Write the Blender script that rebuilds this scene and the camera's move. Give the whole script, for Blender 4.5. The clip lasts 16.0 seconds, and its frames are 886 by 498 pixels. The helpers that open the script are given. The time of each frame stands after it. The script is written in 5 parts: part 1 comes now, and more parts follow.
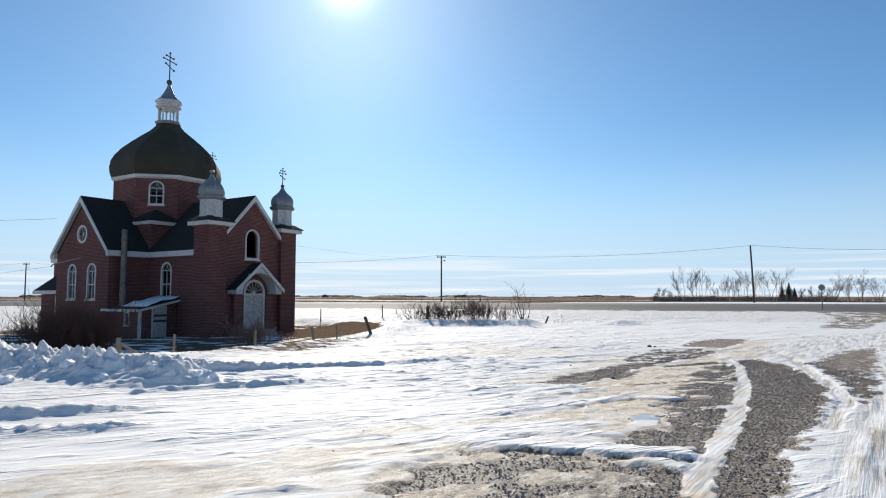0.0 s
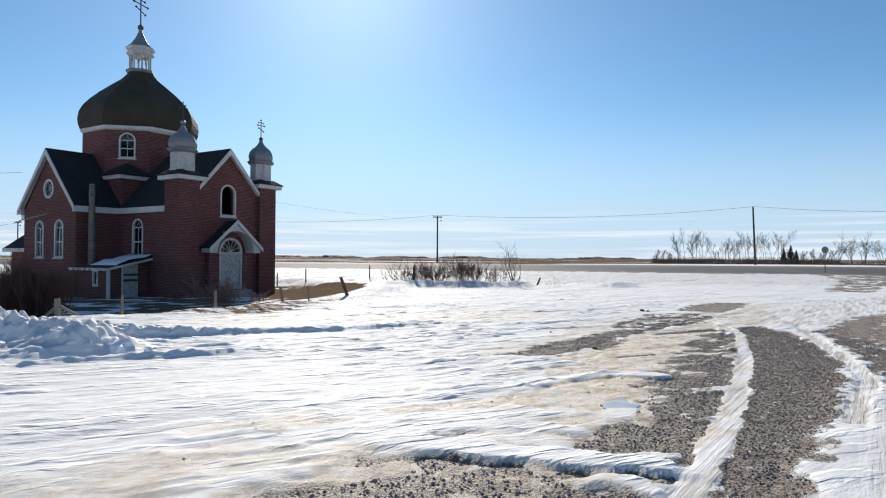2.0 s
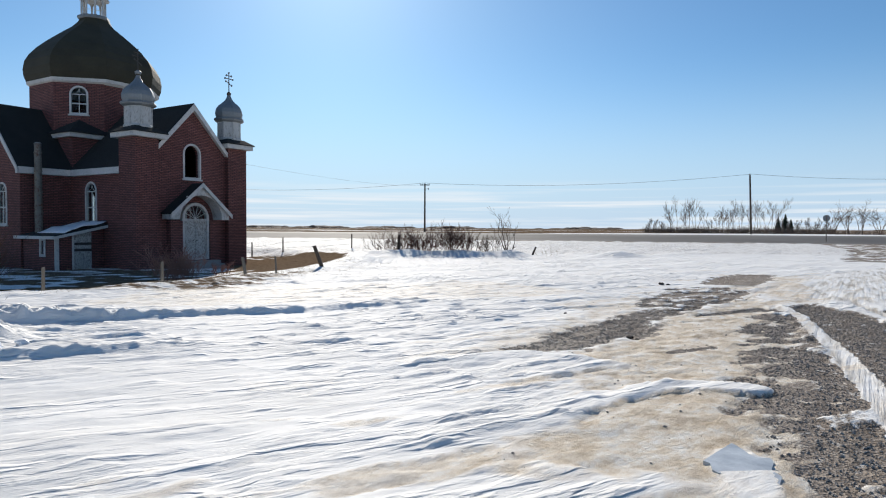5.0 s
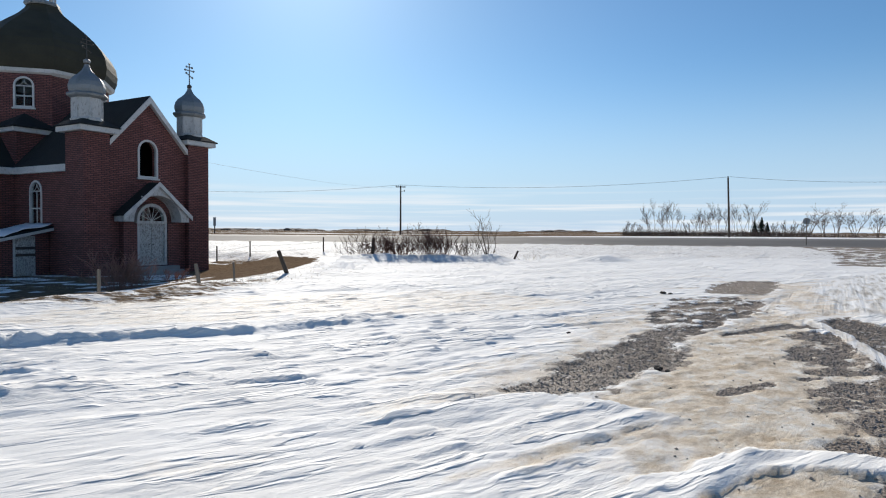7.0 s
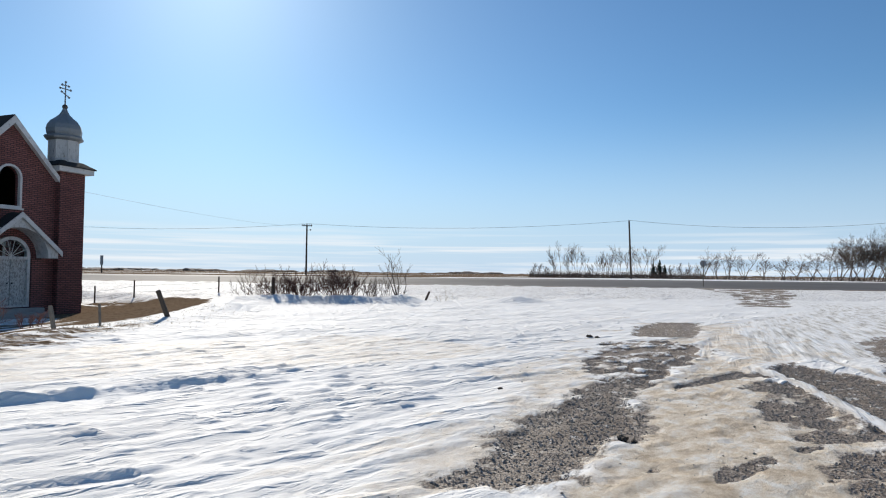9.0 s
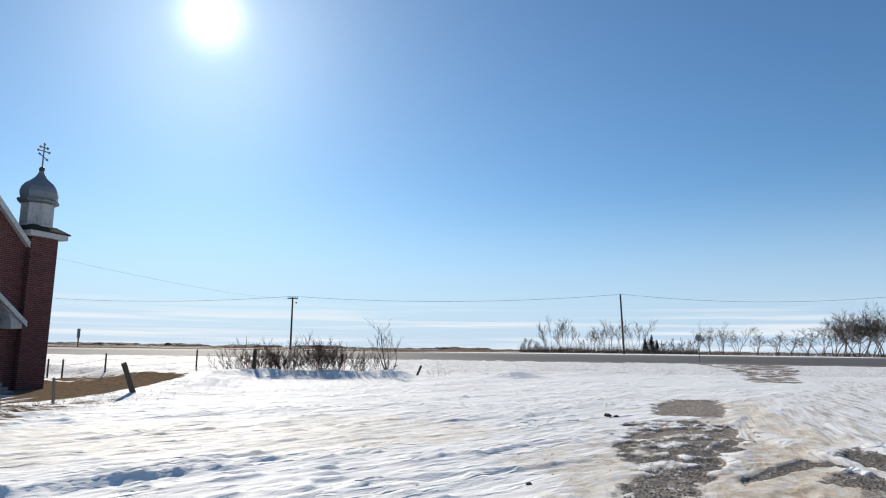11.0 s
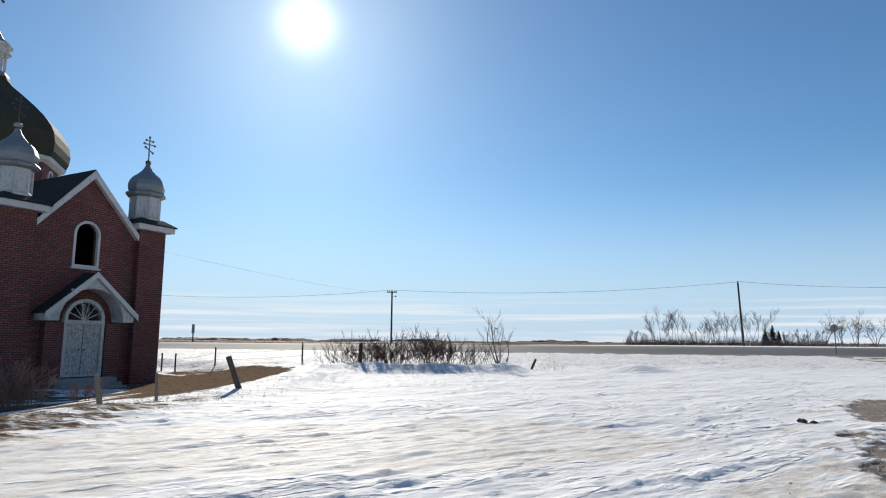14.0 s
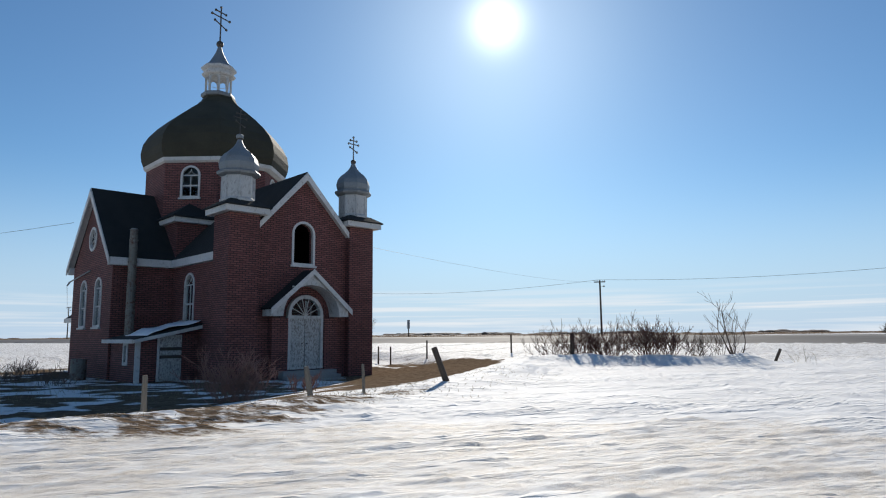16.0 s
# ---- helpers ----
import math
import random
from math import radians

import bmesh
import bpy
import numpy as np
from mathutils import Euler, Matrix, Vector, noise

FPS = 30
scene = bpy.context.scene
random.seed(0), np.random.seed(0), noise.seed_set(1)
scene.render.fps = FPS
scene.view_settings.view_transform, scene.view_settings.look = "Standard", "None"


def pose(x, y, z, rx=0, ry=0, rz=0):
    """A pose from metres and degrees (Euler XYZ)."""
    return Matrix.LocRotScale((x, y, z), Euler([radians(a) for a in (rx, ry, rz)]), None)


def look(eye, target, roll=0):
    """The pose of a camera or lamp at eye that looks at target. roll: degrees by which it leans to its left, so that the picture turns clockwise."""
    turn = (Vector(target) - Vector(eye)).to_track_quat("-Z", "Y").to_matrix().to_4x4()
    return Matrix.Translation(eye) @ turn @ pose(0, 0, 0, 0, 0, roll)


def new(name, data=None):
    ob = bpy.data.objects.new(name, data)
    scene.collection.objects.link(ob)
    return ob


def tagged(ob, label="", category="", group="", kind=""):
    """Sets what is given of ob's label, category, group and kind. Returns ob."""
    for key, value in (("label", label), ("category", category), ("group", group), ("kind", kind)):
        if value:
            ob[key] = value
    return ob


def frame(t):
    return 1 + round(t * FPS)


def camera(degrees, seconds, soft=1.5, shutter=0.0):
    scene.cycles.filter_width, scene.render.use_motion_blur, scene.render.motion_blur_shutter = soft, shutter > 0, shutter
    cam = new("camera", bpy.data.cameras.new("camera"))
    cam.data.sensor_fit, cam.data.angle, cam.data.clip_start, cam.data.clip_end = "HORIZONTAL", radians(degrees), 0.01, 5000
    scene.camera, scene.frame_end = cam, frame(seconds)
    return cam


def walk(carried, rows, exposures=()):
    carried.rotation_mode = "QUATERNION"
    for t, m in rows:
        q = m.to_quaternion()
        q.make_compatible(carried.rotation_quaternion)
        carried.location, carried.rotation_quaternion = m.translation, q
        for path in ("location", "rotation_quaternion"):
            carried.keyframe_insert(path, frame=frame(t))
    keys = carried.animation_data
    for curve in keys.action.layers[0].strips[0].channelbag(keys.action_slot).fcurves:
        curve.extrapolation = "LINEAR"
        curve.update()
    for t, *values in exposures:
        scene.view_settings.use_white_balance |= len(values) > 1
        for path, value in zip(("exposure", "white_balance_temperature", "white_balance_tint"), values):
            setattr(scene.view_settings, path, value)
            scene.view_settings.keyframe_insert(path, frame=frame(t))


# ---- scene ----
cam = camera(68.4, 16.0, soft=1.1)
PATH = [
    (0, (0.016, -0.109, 1.762), (0.015, 1.886, 1.908), 0.0),
    (0.5, (0.269, 0.451, 1.709), (0.329, 2.447, 1.819), 0.1),
    (1, (0.569, 0.971, 1.703), (0.635, 2.968, 1.793), 0.2),
    (1.5, (0.794, 1.458, 1.718), (0.836, 3.456, 1.776), 0.3),
    (2, (0.93, 2.037, 1.694), (0.926, 4.037, 1.721), 0.3),
    (2.5, (0.934, 2.617, 1.682), (0.852, 4.616, 1.701), 0.2),
    (3, (0.877, 3.232, 1.635), (0.756, 5.228, 1.639), 0.3),
    (3.5, (0.832, 3.786, 1.6), (0.725, 5.783, 1.58), 0.3),
    (4, (0.889, 4.328, 1.55), (0.86, 6.327, 1.505), 0.3),
    (4.2, (0.933, 4.565, 1.534), (0.946, 6.564, 1.482), 0.3),
    (6.3, (0.939, 7.114, 1.531), (0.995, 9.112, 1.463), 0.3),
    (6.5, (0.92, 7.327, 1.545), (0.998, 9.325, 1.479), 0.3),
    (7, (0.917, 7.819, 1.534), (1.025, 9.815, 1.479), 0.3),
    (7.5, (0.957, 8.374, 1.488), (1.12, 10.367, 1.453), 0.3),
    (8, (0.974, 8.841, 1.462), (1.186, 10.83, 1.458), 0.3),
    (8.5, (0.993, 9.345, 1.434), (1.265, 11.326, 1.455), 0.5),
    (9, (1.069, 9.862, 1.426), (1.454, 11.823, 1.5), 0.6),
    (9.2, (1.076, 10.045, 1.395), (1.492, 11.999, 1.492), 0.6),
    (11.3, (1.079, 11.854, 1.298), (1.489, 13.783, 1.634), 0.8),
    (11.5, (1.119, 12.06, 1.3), (1.509, 13.989, 1.657), 0.8),
    (12, (1.074, 12.437, 1.29), (1.454, 14.363, 1.675), 0.8),
    (12.5, (0.994, 12.792, 1.285), (1.307, 14.73, 1.664), 0.8),
    (13, (1.034, 13.204, 1.271), (1.257, 15.16, 1.622), 0.8),
    (13.5, (0.751, 13.589, 1.241), (0.961, 15.558, 1.527), 0.4),
    (14, (0.658, 14.094, 1.227), (0.793, 16.07, 1.507), 0.4),
    (14.5, (0.633, 14.594, 1.175), (0.586, 16.572, 1.472), 0.1),
    (15, (0.434, 15.055, 1.149), (0.174, 17.014, 1.453), -0.3),
    (15.5, (0.452, 15.438, 1.142), (0.06, 17.377, 1.438), -0.5),
    (16, (0.435, 15.939, 1.099), (-0.043, 17.864, 1.36), -0.5),
]
walk(cam, [(t, look(eye, target, roll)) for t, eye, target, roll in PATH],
     exposures=[(0.0, 0.2), (4.0, 0.13), (8.0, 0.1), (9.2, 0.13), (12.0, 0.15), (14.0, 0.09), (15.5, 0.04), (16.0, 0.04)])

# ---- light ----
SUN_AZ, SUN_EL = radians(8.8), radians(26.5)      # to the left of +y, above the horizon
sun_way = Vector((-math.sin(SUN_AZ) * math.cos(SUN_EL), math.cos(SUN_AZ) * math.cos(SUN_EL), math.sin(SUN_EL)))
sun = new("sun", bpy.data.lights.new("sun", "SUN"))
sun.data.energy, sun.data.angle, sun.data.color = 4.55, radians(0.6), (1.0, 0.93, 0.82)
sun.matrix_world = look((0, 0, 60), Vector((0, 0, 60)) - sun_way)

world = bpy.data.worlds.new("winter_sky")
scene.world = world
world.use_nodes = True
wn, wl = world.node_tree.nodes, world.node_tree.links
wn.clear()
w_out, w_bg = wn.new("ShaderNodeOutputWorld"), wn.new("ShaderNodeBackground")
w_sky = wn.new("ShaderNodeTexSky")
w_sky.sky_type, w_sky.sun_disc = "NISHITA", False
w_sky.sun_elevation, w_sky.sun_rotation = SUN_EL, -SUN_AZ
w_sky.altitude, w_sky.air_density, w_sky.dust_density, w_sky.ozone_density = 500, 1.0, 0.3, 1.0
w_bg.inputs["Strength"].default_value = 0.073
w_tc = wn.new("ShaderNodeTexCoord")
# sun's overexposed glare painted into the sky as a core, within a wider glow
w_dot = wn.new("ShaderNodeVectorMath")
w_dot.operation = "DOT_PRODUCT"
w_dot.inputs[1].default_value = sun_way
wl.new(w_tc.outputs["Generated"], w_dot.inputs[0])


def w_math(op, a, b=None):
    n = wn.new("ShaderNodeMath")
    n.operation = op
    for i, v in enumerate((a, b)):
        if v is None:
            continue
        if isinstance(v, (int, float)):
            n.inputs[i].default_value = v
        else:
            wl.new(v, n.inputs[i])
    return n.outputs[0]


w_cos = w_math("MAXIMUM", w_dot.outputs["Value"], 0.0)
w_core = w_math("MULTIPLY", w_math("POWER", w_cos, 1500.0), 12.0)
w_ring = w_math("MULTIPLY", w_math("POWER", w_cos, 90.0), 2.3)
w_wide = w_math("MULTIPLY", w_math("POWER", w_cos, 12.0), 0.62)
w_glow = w_math("ADD", w_math("ADD", w_core, w_ring), w_wide)
# thin cirrus bands low over the horizon
w_map = wn.new("ShaderNodeMapping")
w_map.inputs["Scale"].default_value = (1.6, 1.6, 60.0)
wl.new(w_tc.outputs["Generated"], w_map.inputs["Vector"])
w_noise = wn.new("ShaderNodeTexNoise")
w_noise.inputs["Scale"].default_value, w_noise.inputs["Detail"].default_value = 2.2, 6.0
wl.new(w_map.outputs["Vector"], w_noise.inputs["Vector"])
w_sep = wn.new("ShaderNodeSeparateXYZ")
wl.new(w_tc.outputs["Generated"], w_sep.inputs[0])
w_band = wn.new("ShaderNodeMapRange")
w_band.inputs[1].default_value, w_band.inputs[2].default_value = 0.47, 0.66
wl.new(w_noise.outputs["Fac"], w_band.inputs[0])
w_low = wn.new("ShaderNodeMapRange")
w_low.inputs[1].default_value, w_low.inputs[2].default_value = 0.035, 0.075
w_low.inputs[3].default_value, w_low.inputs[4].default_value = 1.0, 0.0
wl.new(w_sep.outputs["Z"], w_low.inputs[0])
w_cloud = w_math("MULTIPLY", w_math("MULTIPLY", w_band.outputs[0], w_low.outputs[0]), 0.9)
w_tint = wn.new("ShaderNodeMix")
w_tint.data_type, w_tint.blend_type = "RGBA", "MULTIPLY"
w_tint.inputs[0].default_value = 1.0
w_tint.inputs[7].default_value = (0.66, 1.0, 1.27, 1)
wl.new(w_sky.outputs["Color"], w_tint.inputs[6])
w_mix = wn.new("ShaderNodeMix")
w_mix.data_type = "RGBA"
w_mix.inputs[7].default_value = (10.6, 11.2, 11.8, 1)
wl.new(w_cloud, w_mix.inputs[0])
# pale haze towards the horizon
w_haze = wn.new("ShaderNodeMapRange")
w_haze.interpolation_type = "SMOOTHERSTEP"
w_haze.inputs[1].default_value, w_haze.inputs[2].default_value = -0.05, 0.28
w_haze.inputs[3].default_value, w_haze.inputs[4].default_value = 0.95, 0.0
wl.new(w_sep.outputs["Z"], w_haze.inputs[0])
w_pale = wn.new("ShaderNodeMix")
w_pale.data_type = "RGBA"
w_pale.inputs[7].default_value = (6.7, 8.5, 10.9, 1)
wl.new(w_haze.outputs[0], w_pale.inputs[0])
wl.new(w_tint.outputs[2], w_pale.inputs[6])
wl.new(w_pale.outputs[2], w_mix.inputs[6])
w_add = wn.new("ShaderNodeVectorMath")
w_add.operation = "ADD"
w_white = wn.new("ShaderNodeVectorMath")
w_white.operation = "SCALE"
w_white.inputs[0].default_value = (1.0, 0.97, 0.92)
wl.new(w_glow, w_white.inputs["Scale"])
wl.new(w_mix.outputs[2], w_add.inputs[0])
wl.new(w_white.outputs[0], w_add.inputs[1])
wl.new(w_add.outputs[0], w_bg.inputs["Color"])
wl.new(w_bg.outputs[0], w_out.inputs[0])


# ---- materials ----
def nodes_of(name):
    m = bpy.data.materials.new(name)
    m.use_nodes = True
    return m, m.node_tree.nodes, m.node_tree.links, m.node_tree.nodes["Principled BSDF"]


def noise_fac(n, l, scale, detail=4.0, rough=0.55, coord="Object", stretch=(1, 1, 1), turn=0.0):
    tc, mp, tx = n.new("ShaderNodeTexCoord"), n.new("ShaderNodeMapping"), n.new("ShaderNodeTexNoise")
    if turn:
        mp.vector_type, stretch = "TEXTURE", tuple(1 / s for s in stretch)
    mp.inputs["Scale"].default_value = stretch
    mp.inputs["Rotation"].default_value = (0, 0, turn)
    tx.inputs["Scale"].default_value, tx.inputs["Detail"].default_value, tx.inputs["Roughness"].default_value = scale, detail, rough
    l.new(tc.outputs[coord], mp.inputs["Vector"])
    l.new(mp.outputs["Vector"], tx.inputs["Vector"])
    return tx.outputs["Fac"]


def ramp(n, l, fac, stops):
    r = n.new("ShaderNodeValToRGB")
    e = r.color_ramp.elements
    while len(e) < len(stops):
        e.new(0.5)
    for k, (p, c) in zip(e, stops):
        k.position, k.color = p, (*c, 1)
    l.new(fac, r.inputs[0])
    return r.outputs[0]


def mixed(n, l, fac, a, b, blend="MIX"):
    m = n.new("ShaderNodeMix")
    m.data_type, m.blend_type = "RGBA", blend
    for i, v in ((0, fac), (6, a), (7, b)):
        if isinstance(v, (int, float)):
            m.inputs[i].default_value = v
        elif isinstance(v, tuple):
            m.inputs[i].default_value = (*v, 1)
        else:
            l.new(v, m.inputs[i])
    return m.outputs[2]


def bumped(n, l, bsdf, height, strength, distance):
    b = n.new("ShaderNodeBump")
    b.inputs["Strength"].default_value, b.inputs["Distance"].default_value = strength, distance
    l.new(height, b.inputs["Height"])
    l.new(b.outputs[0], bsdf.inputs["Normal"])


def surface(name, dark, light, scale=6.0, rough=0.8, metal=0.0, bump=0.3, depth=0.01, worn=None, worn_at=(0.55, 0.7), stretch=(1, 1, 1)):
    """Mottled material; worn: a third colour that shows in flaked places."""
    m, n, l, b = nodes_of(name)
    big = noise_fac(n, l, scale * 0.18, 3, stretch=stretch)
    fine = noise_fac(n, l, scale * 3, 6, 0.65, stretch=stretch)
    both = mixed(n, l, 0.5, ramp(n, l, big, [(0.3, dark), (0.7, light)]), ramp(n, l, fine, [(0.25, dark), (0.75, light)]))
    if worn:
        flake = noise_fac(n, l, scale * 1.1, 7, 0.7, stretch=stretch)
        both = mixed(n, l, ramp(n, l, flake, [(worn_at[0], (0, 0, 0)), (worn_at[1], (1, 1, 1))]), both, worn)
    l.new(both, b.inputs["Base Color"])
    b.inputs["Roughness"].default_value, b.inputs["Metallic"].default_value = rough, metal
    bumped(n, l, b, fine, bump, depth)
    return m


def brick_material():
    m, n, l, b = nodes_of("red_brick_siding")
    uv, br = n.new("ShaderNodeUVMap"), n.new("ShaderNodeTexBrick")
    uv.uv_map = "metres"
    l.new(uv.outputs[0], br.inputs["Vector"])
    for k, v in (("Scale", 1.0), ("Mortar Size", 0.017), ("Mortar Smooth", 0.25), ("Brick Width", 0.27), ("Row Height", 0.088), ("Bias", 0.0)):
        br.inputs[k].default_value = v
    br.inputs["Color1"].default_value = (0.2, 0.069, 0.06, 1)
    br.inputs["Color2"].default_value = (0.3, 0.112, 0.098, 1)
    br.inputs["Mortar"].default_value = (0.05, 0.03, 0.028, 1)
    stain = noise_fac(n, l, 0.5, 5, 0.6)
    grain = noise_fac(n, l, 30, 4, 0.6)
    c = mixed(n, l, 0.55, br.outputs["Color"], ramp(n, l, stain, [(0.3, (0.55, 0.5, 0.5)), (0.7, (1, 1, 1))]), "MULTIPLY")
    c = mixed(n, l, 0.35, c, ramp(n, l, grain, [(0.3, (0.5, 0.5, 0.5)), (0.7, (1, 1, 1))]), "MULTIPLY")
    l.new(c, b.inputs["Base Color"])
    b.inputs["Roughness"].default_value = 0.85
    inv = n.new("ShaderNodeMath")
    inv.operation = "SUBTRACT"
    inv.inputs[0].default_value = 1.0
    l.new(br.outputs["Fac"], inv.inputs[1])
    bumped(n, l, b, inv.outputs[0], 0.6, 0.012)
    return m


def glass_material():
    m, n, l, b = nodes_of("old_window_glass")
    b.inputs["Base Color"].default_value = (0.75, 0.8, 0.8, 1)
    b.inputs["Roughness"].default_value = 0.05
    b.inputs["Transmission Weight"].default_value = 1.0
    b.inputs["IOR"].default_value = 1.2
    bumped(n, l, b, noise_fac(n, l, 2.5, 2), 0.1, 0.01)
    return m


BRICK = brick_material()
GLASS = glass_material()
ROOF = surface("dark_asphalt_shingle", (0.009, 0.0105, 0.0105), (0.022, 0.024, 0.023), 8, 1.0, bump=0.6, depth=0.02)
DOME = surface("olive_dome_shingle", (0.026, 0.023, 0.013), (0.056, 0.049, 0.028), 5, 0.85, bump=0.6, depth=0.02)
TRIM = surface("weathered_white_paint", (0.46, 0.45, 0.43), (0.68, 0.67, 0.645), 6, 0.7, worn=(0.29, 0.27, 0.245), worn_at=(0.56, 0.72))
PEEL = surface("peeling_white_paint", (0.4, 0.4, 0.385), (0.62, 0.61, 0.59), 8, 0.75, worn=(0.25, 0.235, 0.215), worn_at=(0.52, 0.68), stretch=(1, 1, 0.45))
FLAKED = surface("flaked_door_paint", (0.4, 0.4, 0.385), (0.58, 0.575, 0.555), 15, 0.8, worn=(0.24, 0.225, 0.205), worn_at=(0.46, 0.58), stretch=(1, 1, 0.6))
TIN = surface("weathered_tin", (0.2, 0.215, 0.22), (0.3, 0.32, 0.33), 4, 0.62, 0.55, bump=0.15, worn=(0.2, 0.16, 0.12), worn_at=(0.62, 0.75))
IRON = surface("dark_iron", (0.06, 0.055, 0.05), (0.12, 0.1, 0.085), 20, 0.6, 0.6)
STOVEPIPE = surface("rusty_stovepipe", (0.12, 0.115, 0.1), (0.24, 0.225, 0.195), 5, 0.6, 0.3, worn=(0.1, 0.04, 0.02), worn_at=(0.5, 0.65))
CONCRETE = surface("old_concrete", (0.22, 0.21, 0.2), (0.36, 0.35, 0.33), 6, 0.9, bump=0.5)
WOOD = surface("grey_weathered_wood", (0.12, 0.1, 0.08), (0.28, 0.24, 0.19), 14, 0.9, bump=0.7, stretch=(1, 1, 0.12))
CREOSOTE = surface("creosoted_pole_wood", (0.045, 0.032, 0.024), (0.1, 0.075, 0.055), 12, 0.85, bump=0.5, stretch=(1, 1, 0.08))
INSIDE = surface("dim_plaster", (0.12, 0.1, 0.09), (0.2, 0.17, 0.15), 3, 0.95)
SNOW_CAP = surface("roof_snow", (0.8, 0.82, 0.85), (0.9, 0.91, 0.92), 6, 0.6, bump=0.4, depth=0.03)
TWIG = surface("grey_brown_twig", (0.1, 0.072, 0.055), (0.2, 0.148, 0.115), 9, 0.9)
RED_TWIG = surface("red_brown_twig", (0.075, 0.036, 0.028), (0.16, 0.08, 0.06), 9, 0.9)
SHRUB_TWIG = surface("pale_red_twig", (0.2, 0.1, 0.075), (0.4, 0.22, 0.17), 9, 0.9)
DRY_GRASS = surface("dry_grass", (0.22, 0.16, 0.08), (0.42, 0.33, 0.18), 9, 0.95)
SPRUCE = surface("spruce_needles", (0.012, 0.022, 0.013), (0.03, 0.048, 0.028), 9, 0.9)
SIGN_BACK = surface("galvanised_sign_back", (0.2, 0.21, 0.22), (0.3, 0.31, 0.32), 6, 0.5, 0.6)
WIRE = surface("dark_cable", (0.05, 0.05, 0.055), (0.09, 0.09, 0.095), 6, 0.6)
CLOD = surface("frozen_dirt", (0.035, 0.028, 0.022), (0.09, 0.07, 0.055), 14, 0.95, bump=0.8, depth=0.03)
PORCELAIN = surface("brown_insulator", (0.06, 0.035, 0.025), (0.12, 0.08, 0.06), 9, 0.35)


# ---- mesh helpers ----
def part(name, bm, material, parent=None, label="", smooth=False):
    uv = bm.loops.layers.uv.new("metres")
    bm.normal_update()
    for f in bm.faces:
        f.smooth = smooth
        n = f.normal
        for lo in f.loops:
            p = lo.vert.co
            if abs(n.z) > 0.75:
                lo[uv].uv = (p.x, p.y)
            else:
                h = Vector((-n.y, n.x, 0))
                h = h.normalized() if h.length > 1e-6 else Vector((1, 0, 0))
                lo[uv].uv = (p.dot(h), p.z)
    me = bpy.data.meshes.new(name)
    bm.to_mesh(me)
    bm.free()
    me.materials.append(material)
    ob = new(name, me)
    ob.parent = parent
    if label:
        tagged(ob, label)
    return ob


def empty(name, m=None):
    ob = new(name)
    if m is not None:
        ob.matrix_world = m
    return ob


def box(bm, x0, x1, y0, y1, z0, z1, m=None):
    vs = [bm.verts.new((x, y, z)) for z in (z0, z1) for y in (y0, y1) for x in (x0, x1)]
    for f in ((0, 2, 3, 1), (4, 5, 7, 6), (0, 1, 5, 4), (2, 6, 7, 3), (0, 4, 6, 2), (1, 3, 7, 5)):
        bm.faces.new([vs[i] for i in f])
    if m is not None:
        bmesh.ops.transform(bm, matrix=m, verts=vs)
    return bm


def boxed(*a, m=None, bevel=0.0):
    bm = box(bmesh.new(), *a, m=m)
    if bevel:
        bmesh.ops.bevel(bm, geom=bm.edges[:], offset=bevel, segments=1, affect="EDGES")
    return bm


def prism(bm, outline, depth, m):
    """A flat outline in (u, v), thickened along w by depth, laid by m."""
    a = [bm.verts.new(m @ Vector((u, v, 0))) for u, v in outline]
    b = [bm.verts.new(m @ Vector((u, v, depth))) for u, v in outline]
    bm.faces.new(a[::-1])
    bm.faces.new(b)
    for i in range(len(a)):
        j = (i + 1) % len(a)
        bm.faces.new((a[i], a[j], b[j], b[i]))
    return bm


def slab(outline, holes, depth, m):
    """A wall: an outline with holes in (u, v), thickened along w by depth, laid by m."""
    bm = bmesh.new()
    rings = []
    for ring in (outline, *holes):
        vs = [bm.verts.new((u, v, 0)) for u, v in ring]
        for i in range(len(vs)):
            bm.edges.new((vs[i], vs[(i + 1) % len(vs)]))
        rings.append(vs)
    bmesh.ops.triangle_fill(bm, use_beauty=True, edges=bm.edges[:], normal=(0, 0, 1))
    for f in bm.faces:
        f.normal_update()
        if f.normal.z < 0:
            f.normal_flip()
    front = bm.faces[:]
    twin = {v: bm.verts.new((v.co.x, v.co.y, -depth)) for v in bm.verts[:]}
    for f in front:
        bm.faces.new([twin[v] for v in reversed(f.verts)])
    for vs in rings:
        for i in range(len(vs)):
            j = (i + 1) % len(vs)
            bm.faces.new((vs[j], vs[i], twin[vs[i]], twin[vs[j]]))
    bmesh.ops.transform(bm, matrix=m, verts=bm.verts[:])
    bmesh.ops.recalc_face_normals(bm, faces=bm.faces[:])
    return bm


def ring_loft(bm, profile, sides, turn=0.0, m=None, cap=True):
    """Turned or many-sided form: profile rows of (radius, z)."""
    rows, made = [], []
    for r, z in profile:
        row = [bm.verts.new((r * math.cos(turn + 2 * math.pi * k / sides), r * math.sin(turn + 2 * math.pi * k / sides), z)) for k in range(sides)]
        rows.append(row)
        made += row
    for a, b in zip(rows, rows[1:]):
        for k in range(sides):
            j = (k + 1) % sides
            bm.faces.new((a[k], a[j], b[j], b[k]))
    if cap:
        bm.faces.new(rows[0][::-1])
        bm.faces.new(rows[-1])
    if m is not None:
        bmesh.ops.transform(bm, matrix=m, verts=made)
    return bm


def lofted(profile, sides, turn=0.0, m=None):
    return ring_loft(bmesh.new(), profile, sides, turn, m)


